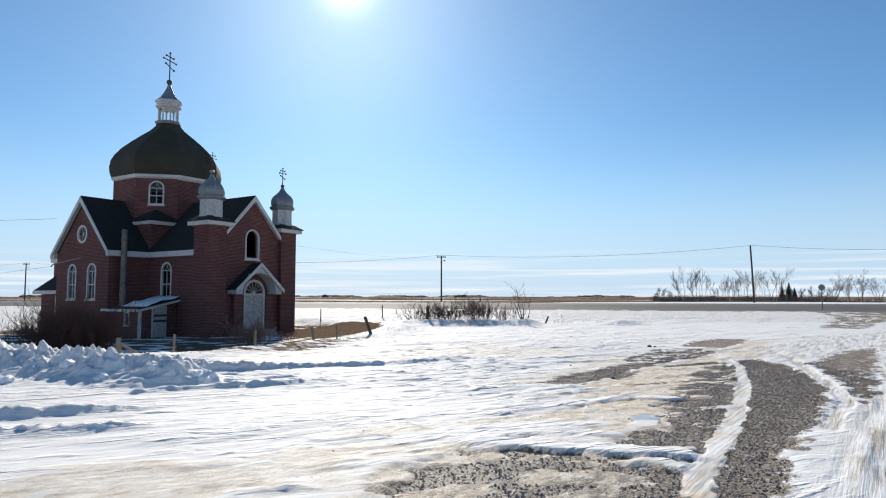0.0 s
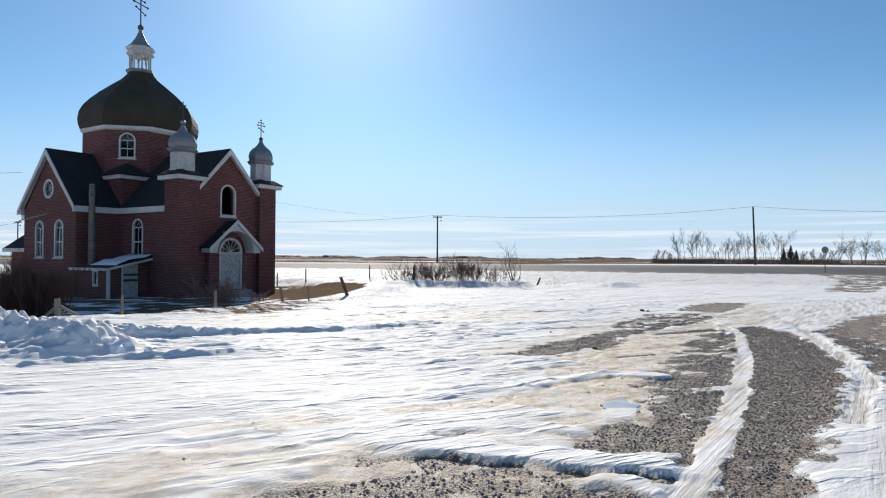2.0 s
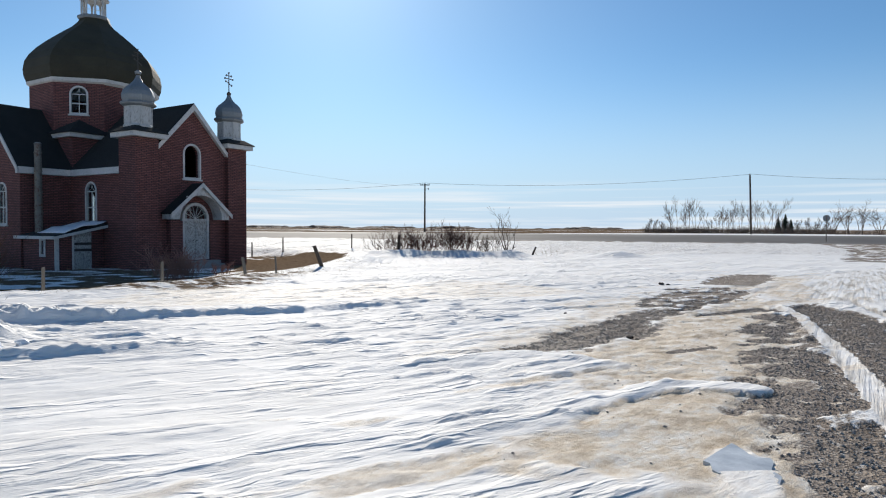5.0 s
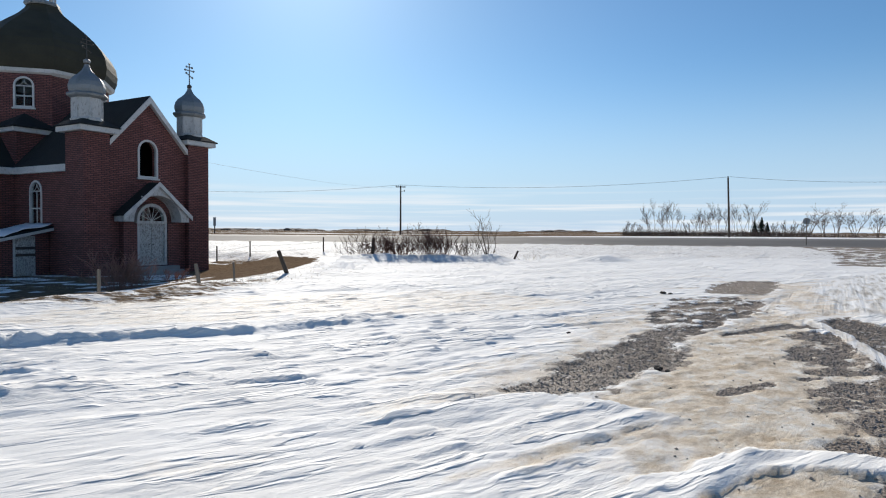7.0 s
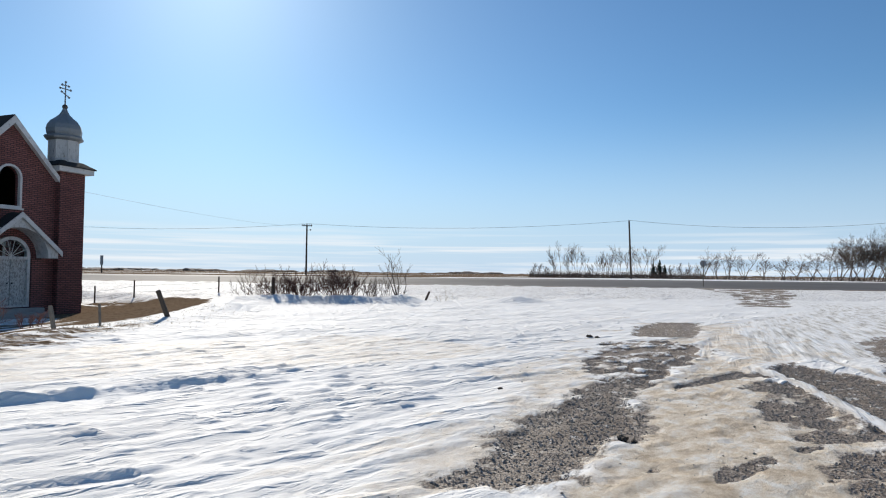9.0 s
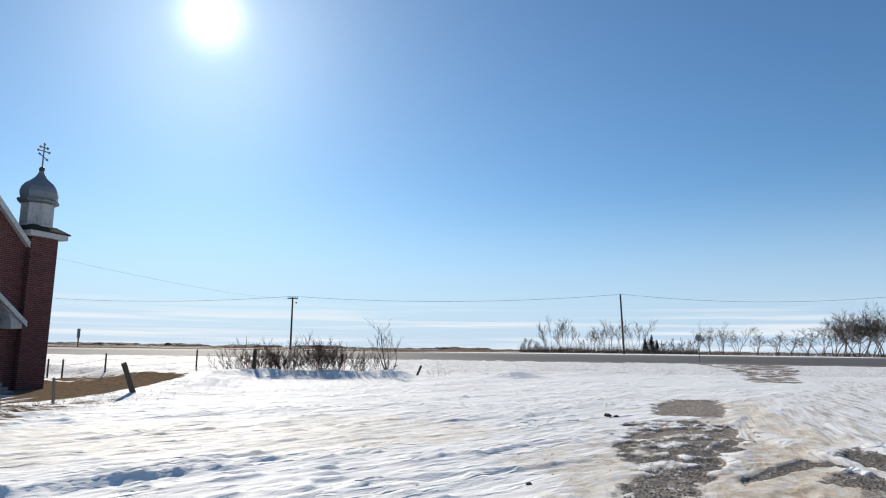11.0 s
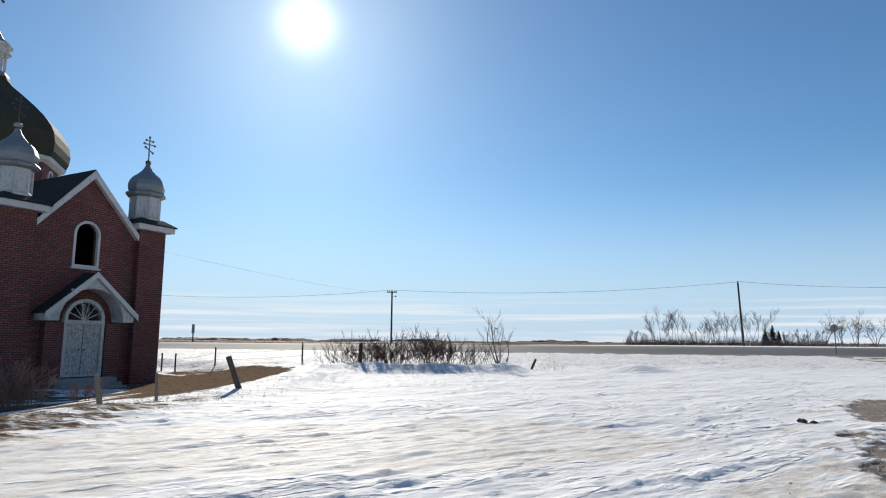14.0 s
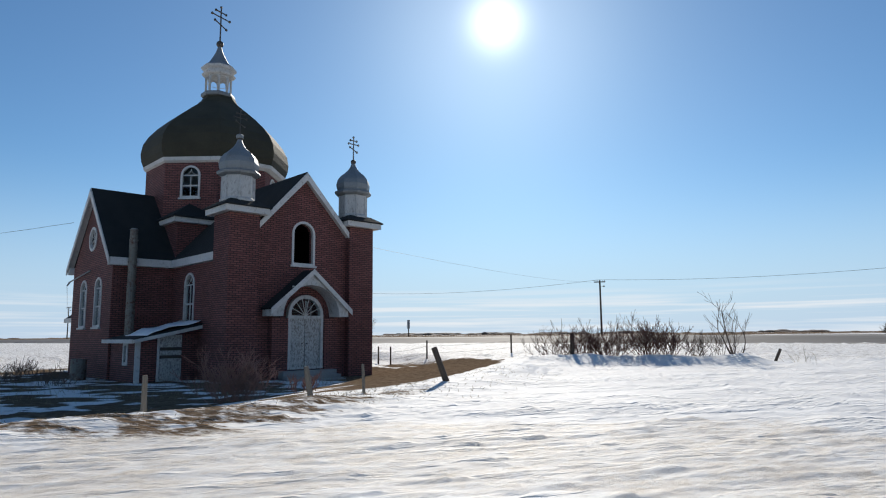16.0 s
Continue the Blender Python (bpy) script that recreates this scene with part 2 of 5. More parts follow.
def tube(bm, a, b, ra, rb, sides=4):
    """A tapered stick between two points."""
    a, b = Vector(a), Vector(b)
    d = (b - a)
    if d.length < 1e-6:
        return bm
    q = d.to_track_quat("Z", "Y").to_matrix()
    va, vb = [], []
    for k in range(sides):
        c = Vector((math.cos(2 * math.pi * k / sides), math.sin(2 * math.pi * k / sides), 0))
        va.append(bm.verts.new(a + q @ c * ra))
        vb.append(bm.verts.new(b + q @ c * rb))
    for k in range(sides):
        j = (k + 1) % sides
        bm.faces.new((va[k], va[j], vb[j], vb[k]))
    bm.faces.new(va[::-1])
    bm.faces.new(vb)
    return bm


def arch(u, v0, width, top, steps=10):
    """Round-headed opening, its foot at v0 and its crown at top."""
    r = width / 2
    s = top - r
    return [(u - r, v0), (u + r, v0)] + [(u + r * math.cos(math.pi * k / steps), s + r * math.sin(math.pi * k / steps)) for k in range(steps + 1)]


def disc(u, v, r, steps=18):
    return [(u + r * math.cos(2 * math.pi * k / steps), v + r * math.sin(2 * math.pi * k / steps)) for k in range(steps)]


def plane(origin, right, up):
    """Lays (u, v, w) with w outward of a wall seen from outside."""
    o, r, u = Vector(origin), Vector(right).normalized(), Vector(up).normalized()
    w = r.cross(u)
    return Matrix(((r.x, u.x, w.x, o.x), (r.y, u.y, w.y, o.y), (r.z, u.z, w.z, o.z), (0, 0, 0, 1)))


# ---- ground ----
def lattice(ix, iy, seed):
    h = (ix.astype(np.int64) * 374761393 + iy.astype(np.int64) * 668265263 + seed * 974634577) & 0x7FFFFFFF
    h = ((h ^ (h >> 13)) * 1274126177) & 0x7FFFFFFF
    return ((h ^ (h >> 16)) & 0xFFFF) / 65535.0


def vnoise(x, y, seed=0):
    """Smooth noise from 0 to 1 with a period of about one unit."""
    x, y = np.asarray(x, float), np.asarray(y, float)
    ix, iy = np.floor(x), np.floor(y)
    fx, fy = x - ix, y - iy
    fx, fy = fx * fx * (3 - 2 * fx), fy * fy * (3 - 2 * fy)
    a, b = lattice(ix, iy, seed), lattice(ix + 1, iy, seed)
    c, d = lattice(ix, iy + 1, seed), lattice(ix + 1, iy + 1, seed)
    return (a * (1 - fx) + b * fx) * (1 - fy) + (c * (1 - fx) + d * fx) * fy


def fbm(x, y, seed=0, octaves=4):
    total, amp, norm = 0.0, 1.0, 0.0
    for k in range(octaves):
        total = total + amp * vnoise(x * 2**k + 17.3 * k, y * 2**k - 9.1 * k, seed + k)
        norm += amp
        amp *= 0.5
    return total / norm


def step(a, b, v):
    t = np.clip((np.asarray(v, float) - a) / (b - a), 0, 1)
    return t * t * (3 - 2 * t)


def tongues(u, v, cell_u, cell_v, seed, share):
    """Wind-cut snow tongues, one to a cell: a long rise, a blunt lee end and a steep edge."""
    iu, iv = np.floor(u / cell_u), np.floor(v / cell_v)
    best = np.zeros(np.shape(u))
    for du in (0, 1, 2):
        for dv in (-1, 0, 1):
            a, b = iu + du, iv + dv
            r1, r2, r3, r4 = (lattice(a, b, seed + k) for k in range(4))
            pu, pv = u - (a + 0.2 + 0.6 * r1) * cell_u, v - (b + 0.2 + 0.6 * r2) * cell_v
            long, wide = cell_u * (0.5 + 0.9 * r3), cell_v * (0.22 + 0.34 * r4)
            pv = pv + 0.12 * pu
            rise = np.clip(1 + pu / long, 0, 1) ** 1.4 * step(0.07, 0.0, pu)
            flank = np.where(pv > 0, np.exp(-(pv / wide) ** 2), step(-0.45 * wide, -0.05 * wide, pv))
            best = np.maximum(best, rise * flank * (0.4 + 0.6 * r4) * (r1 * 7.3 % 1 < share))
    return best


def line_off(x, y, pts):
    """Distance to a polyline in the plan, and how far along it (0 to 1) the nearest place is."""
    best, along = np.full(np.shape(x), 1e9), np.zeros(np.shape(x))
    n = len(pts) - 1
    for k in range(n):
        (ax, ay), (bx, by) = pts[k], pts[k + 1]
        dx, dy = bx - ax, by - ay
        t = np.clip(((x - ax) * dx + (y - ay) * dy) / (dx * dx + dy * dy), 0, 1)
        d = np.hypot(x - ax - t * dx, y - ay - t * dy)
        along = np.where(d < best, (k + t) / n, along)
        best = np.minimum(best, d)
    return best, along


def inside(x, y, pts):
    """Signed distance to a closed outline in the plan, positive inside."""
    d, _ = line_off(x, y, [*pts, pts[0]])
    odd = np.zeros(np.shape(x), bool)
    for (ax, ay), (bx, by) in zip(pts, [*pts[1:], pts[0]]):
        cross = (ay > y) != (by > y)
        odd ^= cross & (x < (bx - ax) * (y - ay) / ((by - ay) or 1e-9) + ax)
    return np.where(odd, d, -d)


CHURCH_X, CHURCH_Y, CHURCH_TURN = -20.238, 47.055, -32.445
ROAD_Y0, ROAD_SLOPE = 100.0, -0.36
DRIFT = [(-16.0, 17.5), (-10.5, 20.4), (-8.2, 22.5), (-6.3, 24.8), (-4.9, 27.8), (-4.0, 30.5), (-3.4, 33.0), (-2.8, 38.0), (-2.2, 45.2), (2.0, 46.2), (6.0, 45.6)]
FENCE = [(-16.0, 18.5), (-10.9, 22.1), (-9.6, 23.3), (-7.45, 25.9), (-5.7, 29.0), (-4.8, 29.8), (-3.65, 32.1), (-2.9, 38.0), (-2.2, 45.6), (2.0, 46.6), (6.0, 46.0)]
BANK = [(-17.0, 19.0), (-12.5, 17.6), (-9.5, 16.2), (-7.3, 15.2), (-5.4, 14.6)]
RIDGE = [(-7.5, 16.6), (-5.4, 17.5), (-4.5, 18.1), (-3.2, 18.75), (-2.0, 19.2), (-0.8, 19.75), (0.4, 20.3), (1.6, 21.0)]
BANK_B = [(-13.0, 19.6), (-10.5, 18.4), (-8.6, 17.6), (-7.0, 17.4), (-5.6, 17.9), (-4.2, 18.5)]
RIDGE_B = [(-6.0, 12.9), (-4.7, 13.8), (-3.7, 14.4), (-2.8, 14.8), (-1.8, 15.1)]
RIDGE_C = [(-6.6, 8.1), (-5.4, 8.7), (-4.6, 9.0), (-3.7, 9.3)]
RIDGE_G = [(-7.6, 9.4), (-6.4, 10.0), (-5.6, 10.6), (-4.6, 11.5)]
# bare gravel: how much snow lies scattered on it, and its outline in the plan
GRAVEL_FRONT = [(-1.0, 5.0), (-0.4, 6.6), (0.2, 7.7), (1.3, 7.9), (1.7, 7.3), (2.3, 6.9), (2.7, 6.6), (2.2, 5.2), (1.6, 3.0), (-1.6, 3.0)]
GRAVEL_MAIN = [(1.4, 3.5), (2.2, 5.7), (2.7, 6.7), (3.5, 8.3), (5.1, 11.3), (7.8, 17.2), (9.0, 20.2), (10.2, 21.1), (9.9, 18.5), (9.3, 16.6), (8.1, 13.7), (6.2, 10.7), (4.5, 8.3), (3.5, 6.7), (2.8, 5.7), (2.0, 3.5)]
GRAVEL_RIGHT = [(10.8, 19.6), (15.1, 24.5), (17.0, 25.8), (13.5, 20.2), (9.1, 13.7), (7.5, 11.6), (8.6, 13.9), (10.1, 17.4)]
GRAVEL_INNER = [(2.0, 7.9), (2.7, 9.2), (3.3, 10.0), (4.5, 12.8), (6.7, 17.6), (8.9, 20.6), (8.5, 18.6), (6.6, 14.3), (5.1, 11.0), (3.8, 8.4), (3.2, 7.4), (2.7, 6.6)]
GRAVEL_PATCH = [(2.0, 14.7), (2.6, 15.6), (3.4, 17.1), (4.1, 17.6), (5.1, 19.2), (6.1, 19.6), (5.4, 17.9), (4.5, 16.3), (3.7, 15.5), (3.1, 14.8), (2.6, 14.6)]
GRAVEL_STREAKS = [(5.2, 18.6), (5.8, 20.9), (7.9, 24.8), (10.1, 25.6), (10.0, 23.0), (8.8, 21.7), (7.2, 20.0), (5.7, 18.4)]
GRAVEL_FAR = [(9.5, 26.3), (11.2, 29.2), (13.1, 31.1), (14.4, 30.6), (12.3, 27.4), (11.0, 25.7)]
GRAVEL_ENTRY = [(24.0, 41.9), (28.0, 48.0), (33.6, 56.0), (38.0, 64.0), (43.0, 76.0), (47.0, 86.0), (58.0, 82.0), (50.0, 70.0), (40.0, 57.0), (30.0, 45.5), (25.9, 40.4)]
GRAVEL_BROWN = [(6.9, 17.6), (7.9, 18.4), (6.7, 15.6), (5.3, 13.6), (4.0, 11.4), (3.6, 11.3), (4.3, 12.8), (5.3, 14.8)]
GRAVEL = [(0.45, GRAVEL_FRONT), (0.0, GRAVEL_MAIN), (0.35, GRAVEL_RIGHT), (0.5, GRAVEL_INNER), (0.25, GRAVEL_PATCH), (0.5, GRAVEL_STREAKS), (0.15, GRAVEL_FAR), (0.7, GRAVEL_ENTRY), (0.55, GRAVEL_BROWN)]
# packed dirty ice: how dirty, and its outline
ICE_LANE = [(1.5, 10.4), (2.2, 12.0), (3.0, 13.7), (2.6, 14.2), (4.2, 16.4), (5.2, 18.4), (7.2, 20.6), (9.5, 23.0), (9.2, 20.6), (6.8, 15.2), (4.8, 11.2), (3.2, 7.8), (2.0, 7.9), (2.2, 9.4)]
ICE_NEAR = [(-1.6, 3.5), (-0.9, 6.6), (0.0, 8.1), (1.4, 8.4), (2.8, 7.2), (2.2, 3.5)]
ICE_BAY = [(0.9, 10.0), (1.3, 10.6), (2.1, 11.0), (2.8, 10.6), (2.6, 9.4), (1.8, 9.5)]
ICE_EDGE = [(0.9, 13.8), (1.6, 15.2), (2.6, 17.0), (4.0, 19.4), (6.2, 22.4), (7.2, 21.6), (5.2, 18.6), (3.0, 15.2), (2.2, 13.6)]
ICE_LEFT = [(-5.5, 4.6), (-4.4, 6.6), (-3.5, 7.6), (-2.4, 7.2), (-1.2, 8.4), (0.2, 8.2), (-0.8, 6.0), (-2.6, 4.6)]
ICE_FAR = [(9.5, 23.5), (13.5, 30.0), (15.5, 30.0), (12.0, 24.0), (9.5, 19.5)]
ICE_SIDE = [(-7.5, 20.4), (-6.6, 23.2), (-3.0, 26.0), (3.0, 27.0), (6.0, 23.5), (2.5, 21.4), (-1.0, 21.0), (-4.0, 19.6)]
DIRTY = [(0.46, ICE_SIDE), (1.0, ICE_LANE), (1.0, ICE_NEAR), (1.0, ICE_BAY), (0.62, ICE_EDGE), (0.58, ICE_LEFT), (0.7, ICE_FAR)]
FINGERS = [[(0.4, 8.6), (1.5, 7.95), (2.1, 7.65), (2.75, 7.35)], [(1.2, 10.9), (2.0, 11.1), (2.6, 11.8), (3.3, 12.2), (4.1, 12.4)], [(0.8, 9.1), (1.6, 9.15), (2.1, 8.9)], [(1.2, 13.6), (2.0, 14.2), (2.8, 14.0)]]
LANE = [(9.6, 21.5), (11.8, 25.2), (16.5, 30.6), (24.0, 36.8), (33.0, 48.0), (42.0, 66.0), (62.0, 60.0), (40.0, 28.0), (17.0, 21.0)]
PUDDLE = [(2.75, 9.3), (2.9, 10.1), (3.2, 10.4), (3.35, 10.1), (3.05, 9.3)]
LAWN = [(-13.0, 48.0), (-12.0, 51.0), (-8.0, 51.5), (-4.6, 49.0), (-3.8, 44.0), (-3.7, 36.5), (-4.3, 34.2), (-5.3, 32.7), (-6.6, 33.6), (-9.0, 38.0)]
FENCE_GRASS = [(-9.6, 22.9), (-7.8, 24.3), (-6.6, 26.2), (-5.9, 28.6), (-4.6, 30.2), (-3.6, 31.4), (-3.3, 30.6), (-3.9, 27.6), (-3.9, 25.2), (-4.6, 23.6), (-6.6, 22.9), (-8.4, 22.2)]
YARD = [(-40.0, 30.0), (-16.5, 20.5), (-10.2, 22.2), (-7.8, 24.6), (-5.7, 28.3), (-4.2, 33.0), (-3.6, 47.0), (-8.0, 52.0), (-14.0, 60.0), (-40.0, 70.0)]
RIDGE_D = [(2.6, 20.5), (3.3, 20.9), (4.2, 21.5), (5.0, 22.0), (5.6, 22.3)]
RIDGE_E = [(3.2, 19.5), (3.9, 19.85), (4.7, 20.2), (5.4, 20.6)]
RIDGE_F = [(0.9, 25.9), (1.4, 26.3), (2.0, 26.9)]
TRACKS = [[(2.3, 5.9), (2.65, 6.7), (3.5, 8.2), (4.5, 10.1), (5.7, 12.5), (7.1, 15.4), (8.6, 19.0), (9.2, 22.5), (11.5, 25.5), (16.5, 31.0), (24.0, 37.0)],
          [(15.5, 29.0), (12.8, 24.6), (10.9, 20.3), (9.6, 16.9), (8.5, 14.2), (7.4, 12.0), (5.4, 9.2)]]


def ground_parts(x, y):
    """Height and the shares of gravel, dirty ice and dry grass at places in the plan."""
    x, y = np.asarray(x, float), np.asarray(y, float)
    wx = x + 0.9 * (fbm(x * 0.9, y * 0.9, 31, 3) - 0.5)
    wy = y + 0.9 * (fbm(x * 0.9, y * 0.9, 47, 3) - 0.5)
    near = step(60, 30, np.hypot(x, y - 15))
    z = np.interp(y, [-60, 0, 7, 10, 16, 30, 45, 60, 75, 3000], [0.7, 0.08, -0.03, -0.13, -0.26, -0.27, -0.26, -0.22, -0.1, -0.1])
    # far field beyond the highway
    off = (y - (ROAD_Y0 + ROAD_SLOPE * x)) / math.hypot(1, ROAD_SLOPE)
    z = z + (0.82 - z) * step(6, 16, off)
    z = z + 0.5 * step(150, 900, off) * (fbm(x / 400, y / 400, 5, 3) - 0.5)
    yard = step(-0.7, 1.3, inside(x, y, YARD) + 0.8 * (fbm(x * 0.5, y * 0.5, 77, 2) - 0.5))
    z = z * (1 - yard) + (-0.76 + 0.48 * step(-10.5, -5.5, x) + 0.1 * (fbm(x * 0.3, y * 0.3, 3, 3) - 0.5)) * yard
    # drift along the fence
    d, a = line_off(wx, wy, DRIFT)
    drift = np.exp(-(d / 1.05) ** 2)
    z = z + drift * (0.12 + 0.22 * step(0.5, 0.75, a)) * (0.5 + fbm(x * 0.7, y * 0.7, 11, 3))
    # gravel, ice
    edge = 0.7 * (fbm(x * 1.6, y * 1.6, 61, 4) - 0.5) + 0.22 * (vnoise(x * 6, y * 6, 63) - 0.5)
    streak_u, streak_v = 0.87 * x + 0.5 * y, -0.5 * x + 0.87 * y
    gravel, by_gravel = np.zeros(np.shape(x)), np.zeros(np.shape(x))
    scatter = 0.6 * fbm(streak_u * 1.5, streak_v * 3.4, 95, 4) + 0.4 * fbm(x * 2.2, y * 2.2, 97, 3)
    for speck, pts in GRAVEL:
        gap = inside(x, y, pts)
        by_gravel = np.maximum(by_gravel, step(-0.9, 0.0, gap))
        gravel = np.maximum(gravel, step(-0.42, 0.38, gap + 0.7 * edge) * (1 - speck * step(0.44, 0.56, scatter)))
    dirty = np.zeros(np.shape(x))
    for share, pts in DIRTY:
        dirty = np.maximum(dirty, share * step(-0.35, 0.7, inside(x, y, pts) + 1.5 * edge))
    dirty = np.maximum(dirty, 0.7 * step(0.56, 0.7, fbm(streak_u * 0.5, streak_v * 1.6, 91, 4)) * step(6, 1, line_off(x, y, [(0, 5), (6, 18), (14, 30)])[0]))
    gravel = np.maximum(gravel, dirty * step(0.64, 0.72, fbm(streak_u * 0.7, streak_v * 1.9, 93, 4)) * step(0.5, 0.95, dirty) * step(-1.2, -0.4, x))
    puddle = step(-0.12, 0.1, inside(x, y, PUDDLE) + 0.3 * edge)
    gravel, dirty = gravel * (1 - puddle), np.maximum(dirty * (1 - puddle), 0.35 * puddle)
    cover = np.zeros(np.shape(x))
    for pts in TRACKS:
        d, a = line_off(x, y, pts)
        cover = np.maximum(cover, step(0.17, 0.1, d + 0.16 * (fbm(x * 3, y * 3, 71, 3) - 0.5)))
    finger = np.zeros(np.shape(x))
    for pts in FINGERS:
        d, a = line_off(wx, wy, pts)
        finger = np.maximum(finger, step(0.34, 0.26, d * (0.8 + 0.8 * a)))
    gravel = gravel * (1 - 0.9 * cover) * (1 - finger)
    dirty = np.maximum(dirty * (1 - 0.8 * finger), 0.3 * cover)
    bare = step(0.3, 0.7, gravel)
    packed = np.maximum(step(0.0, 1.2, (x - 0.68 * y + 1.1)) * step(62, 45, y), step(-0.8, 1.0, inside(wx, wy, LANE)))
    # snow: long wind-cut ridges with steep lee sides, plough banks and broken crust
    open_snow = (1 - bare) * (1 - 0.75 * dirty) * (1 - 0.7 * by_gravel) * near * (1 - 0.8 * yard) * (1 - 0.93 * packed)
    u, v = 0.8 * x + 0.6 * y, -0.6 * x + 0.8 * y
    u2 = u + 0.8 * (fbm(x * 0.6, y * 0.6, 21, 3) - 0.5)
    v2 = v + 0.55 * (fbm(x * 0.8, y * 0.8, 23, 3) - 0.5)
    big = fbm(u2 * 0.28, v2 * 0.75, 41, 3)
    mid = vnoise(u2 * 0.6, v2 * 3.0, 43)
    fine = vnoise(u2 * 1.4, v2 * 6.2, 45)
    finest = vnoise(u2 * 4.2, v2 * 8.5, 49)
    saw = step(0.5, 0.58, mid) * (1.0 - 0.75 * step(0.58, 0.95, mid))
    saw_b = step(0.52, 0.6, fine) * (1.0 - 0.75 * step(0.6, 1.0, fine))
    saw_c = step(0.52, 0.66, finest)
    ruts = vnoise((0.83 * x - 0.56 * y) * 5.0, (0.56 * x + 0.83 * y) * 0.35, 83) + 0.5 * vnoise((0.83 * x - 0.56 * y) * 13.0, (0.56 * x + 0.83 * y) * 0.8, 85)
    z = z + 0.05 * packed * near * (ruts - 0.75)
    rough = step(0.2, 0.5, fbm(x * 0.22 + 5, y * 0.22, 51, 2)) * np.interp(y, [0, 15, 22, 34], [1, 1, 0.8, 0.7]) * (1 - 0.9 * step(-0.5, -3.0, x - 0.25 * (y - 8)) * step(16, 13, y))
    cut = 0.018 * saw + 0.016 * saw_b + 0.008 * saw_c + 0.045 * tongues(u2, v2, 2.0, 0.34, 201, 0.6) + 0.04 * tongues(u2 + 0.3, v2, 1.1, 0.24, 221, 0.8) + 0.026 * tongues(u + 0.35 * v2, v2, 0.6, 0.14, 241, 0.8)
    z = z + open_snow * (0.12 * (big - 0.5) + cut * (0.3 + 0.7 * rough))
    sheet = step(0.75, 0.5, np.maximum(dirty, gravel)) * (1 - cover)
    z = z + 0.012 * (1 - bare) * (1 - cover) * near + 0.026 * sheet * (1 - packed) * near + 0.022 * finger * near
    lump = dirty * (1 - bare) * near * (1 - puddle)
    z = z + lump * (0.02 * step(0.5, 0.62, fbm(streak_u * 1.6, streak_v * 3.2, 99, 4)) + 0.018 * (fbm(x * 5, y * 5, 101, 3) - 0.5))
    z = z + bare * near * (0.02 * (vnoise(x * 7, y * 7, 81) - 0.5) + 0.03 * (vnoise((0.86 * x - 0.5 * y) * 3.5, (0.5 * x + 0.86 * y) * 0.25, 87) - 0.5))
    lumps = 0.85 * fbm(x * 1.5, y * 1.5, 53, 3) + 0.75 * (0.35 - np.abs(fbm(x * 3.0, y * 3.0, 55, 3) - 0.5))
    crumbs = np.abs(fbm(x * 4.5, y * 4.5, 107, 3) - 0.5) * 2.2
    grit = fbm(x * 9.0, y * 9.0, 109, 2)
    d, a = line_off(wx, wy, BANK)
    z = z + (0.78 - 0.22 * a) * np.exp(-(d / 1.1) ** 2) * (0.18 + 0.95 * lumps + 0.5 * crumbs) * step(1.0, 0.9, a)
    for pts, high, wide in ((RIDGE_D, 0.04, 0.1), (RIDGE_E, 0.035, 0.1), (RIDGE_F, 0.05, 0.12), (RIDGE, 0.11, 0.15), (RIDGE_B, 0.08, 0.15), (RIDGE_C, 0.1, 0.16), (RIDGE_G, 0.12, 0.2), (BANK_B, 0.24, 0.6)):
        d, a = line_off(0.6 * x + 0.4 * wx, 0.6 * y + 0.4 * wy, pts)
        z = z + high * np.exp(-(d / wide) ** 2) * (0.35 + 0.3 * lumps + 0.6 * crumbs + 0.9 * grit) * step(1.05, 0.6, a)
    # ditch snow and scrub between lot and highway
    ditch = step(46, 50, y) * step(-2, -8, off)
    z = z + ditch * (0.3 * (fbm(x * 0.6, y * 0.6, 57, 4) - 0.5) + 0.12 * vnoise(x * 2.2, y * 2.2, 58))
    z = z + 0.35 * np.exp(-(((x - 12.5) / 1.6) ** 2 + ((y - 46) / 0.9) ** 2))
    # dry grass
    lawn = step(-0.3, 0.6, inside(x, y, LAWN) + 1.4 * edge)
    yard_bare = yard * step(0.34, 0.5, fbm(x * 0.8, y * 1.2, 59, 4)) * step(-22, -15, -np.hypot(x + 17, y - 38))
    fence_d = line_off(x, y, DRIFT[1:6])[0]
    fringe = step(1.6, 0.3, fence_d + 2.2 * (fbm(x * 0.9, y * 1.2, 67, 4) - 0.3))
    side = line_off(x, y, [(-9.5, 22.6), (-7.4, 23.9), (-5.4, 25.2), (-4.2, 27.0), (-3.4, 30.0)])[0]
    fringe = np.maximum(fringe, 0.8 * step(0.9, 0.2, side + 2.0 * (fbm(x * 0.8, y * 1.4, 69, 4) - 0.35)))
    tufts = fbm(x * 1.1, y * 2.4, 103, 4)
    fringe = np.maximum(0.5 * fringe, 0.86 * step(-0.9, 0.8, inside(x, y, FENCE_GRASS)) * step(0.24, 0.44, tufts))
    field = step(12, 15, off) * step(0.2, 0.36, fbm(x / 60, y / 16, 73, 4))
    shoulder = step(-6, -3, off) * step(14, 12, off)
    strip = step(0.5, 0.62, fbm(x * 0.25, y * 0.9, 79, 3)) * step(4, 0, np.abs(off + 9))
    grass = np.clip(np.maximum.reduce([lawn, yard_bare * 0.9, fringe * 0.8, field * 0.85, shoulder, strip * 0.6, ditch * 0.44]), 0, 1)
    return z, gravel, dirty, grass, np.maximum(packed * near, 0.95 * cover)


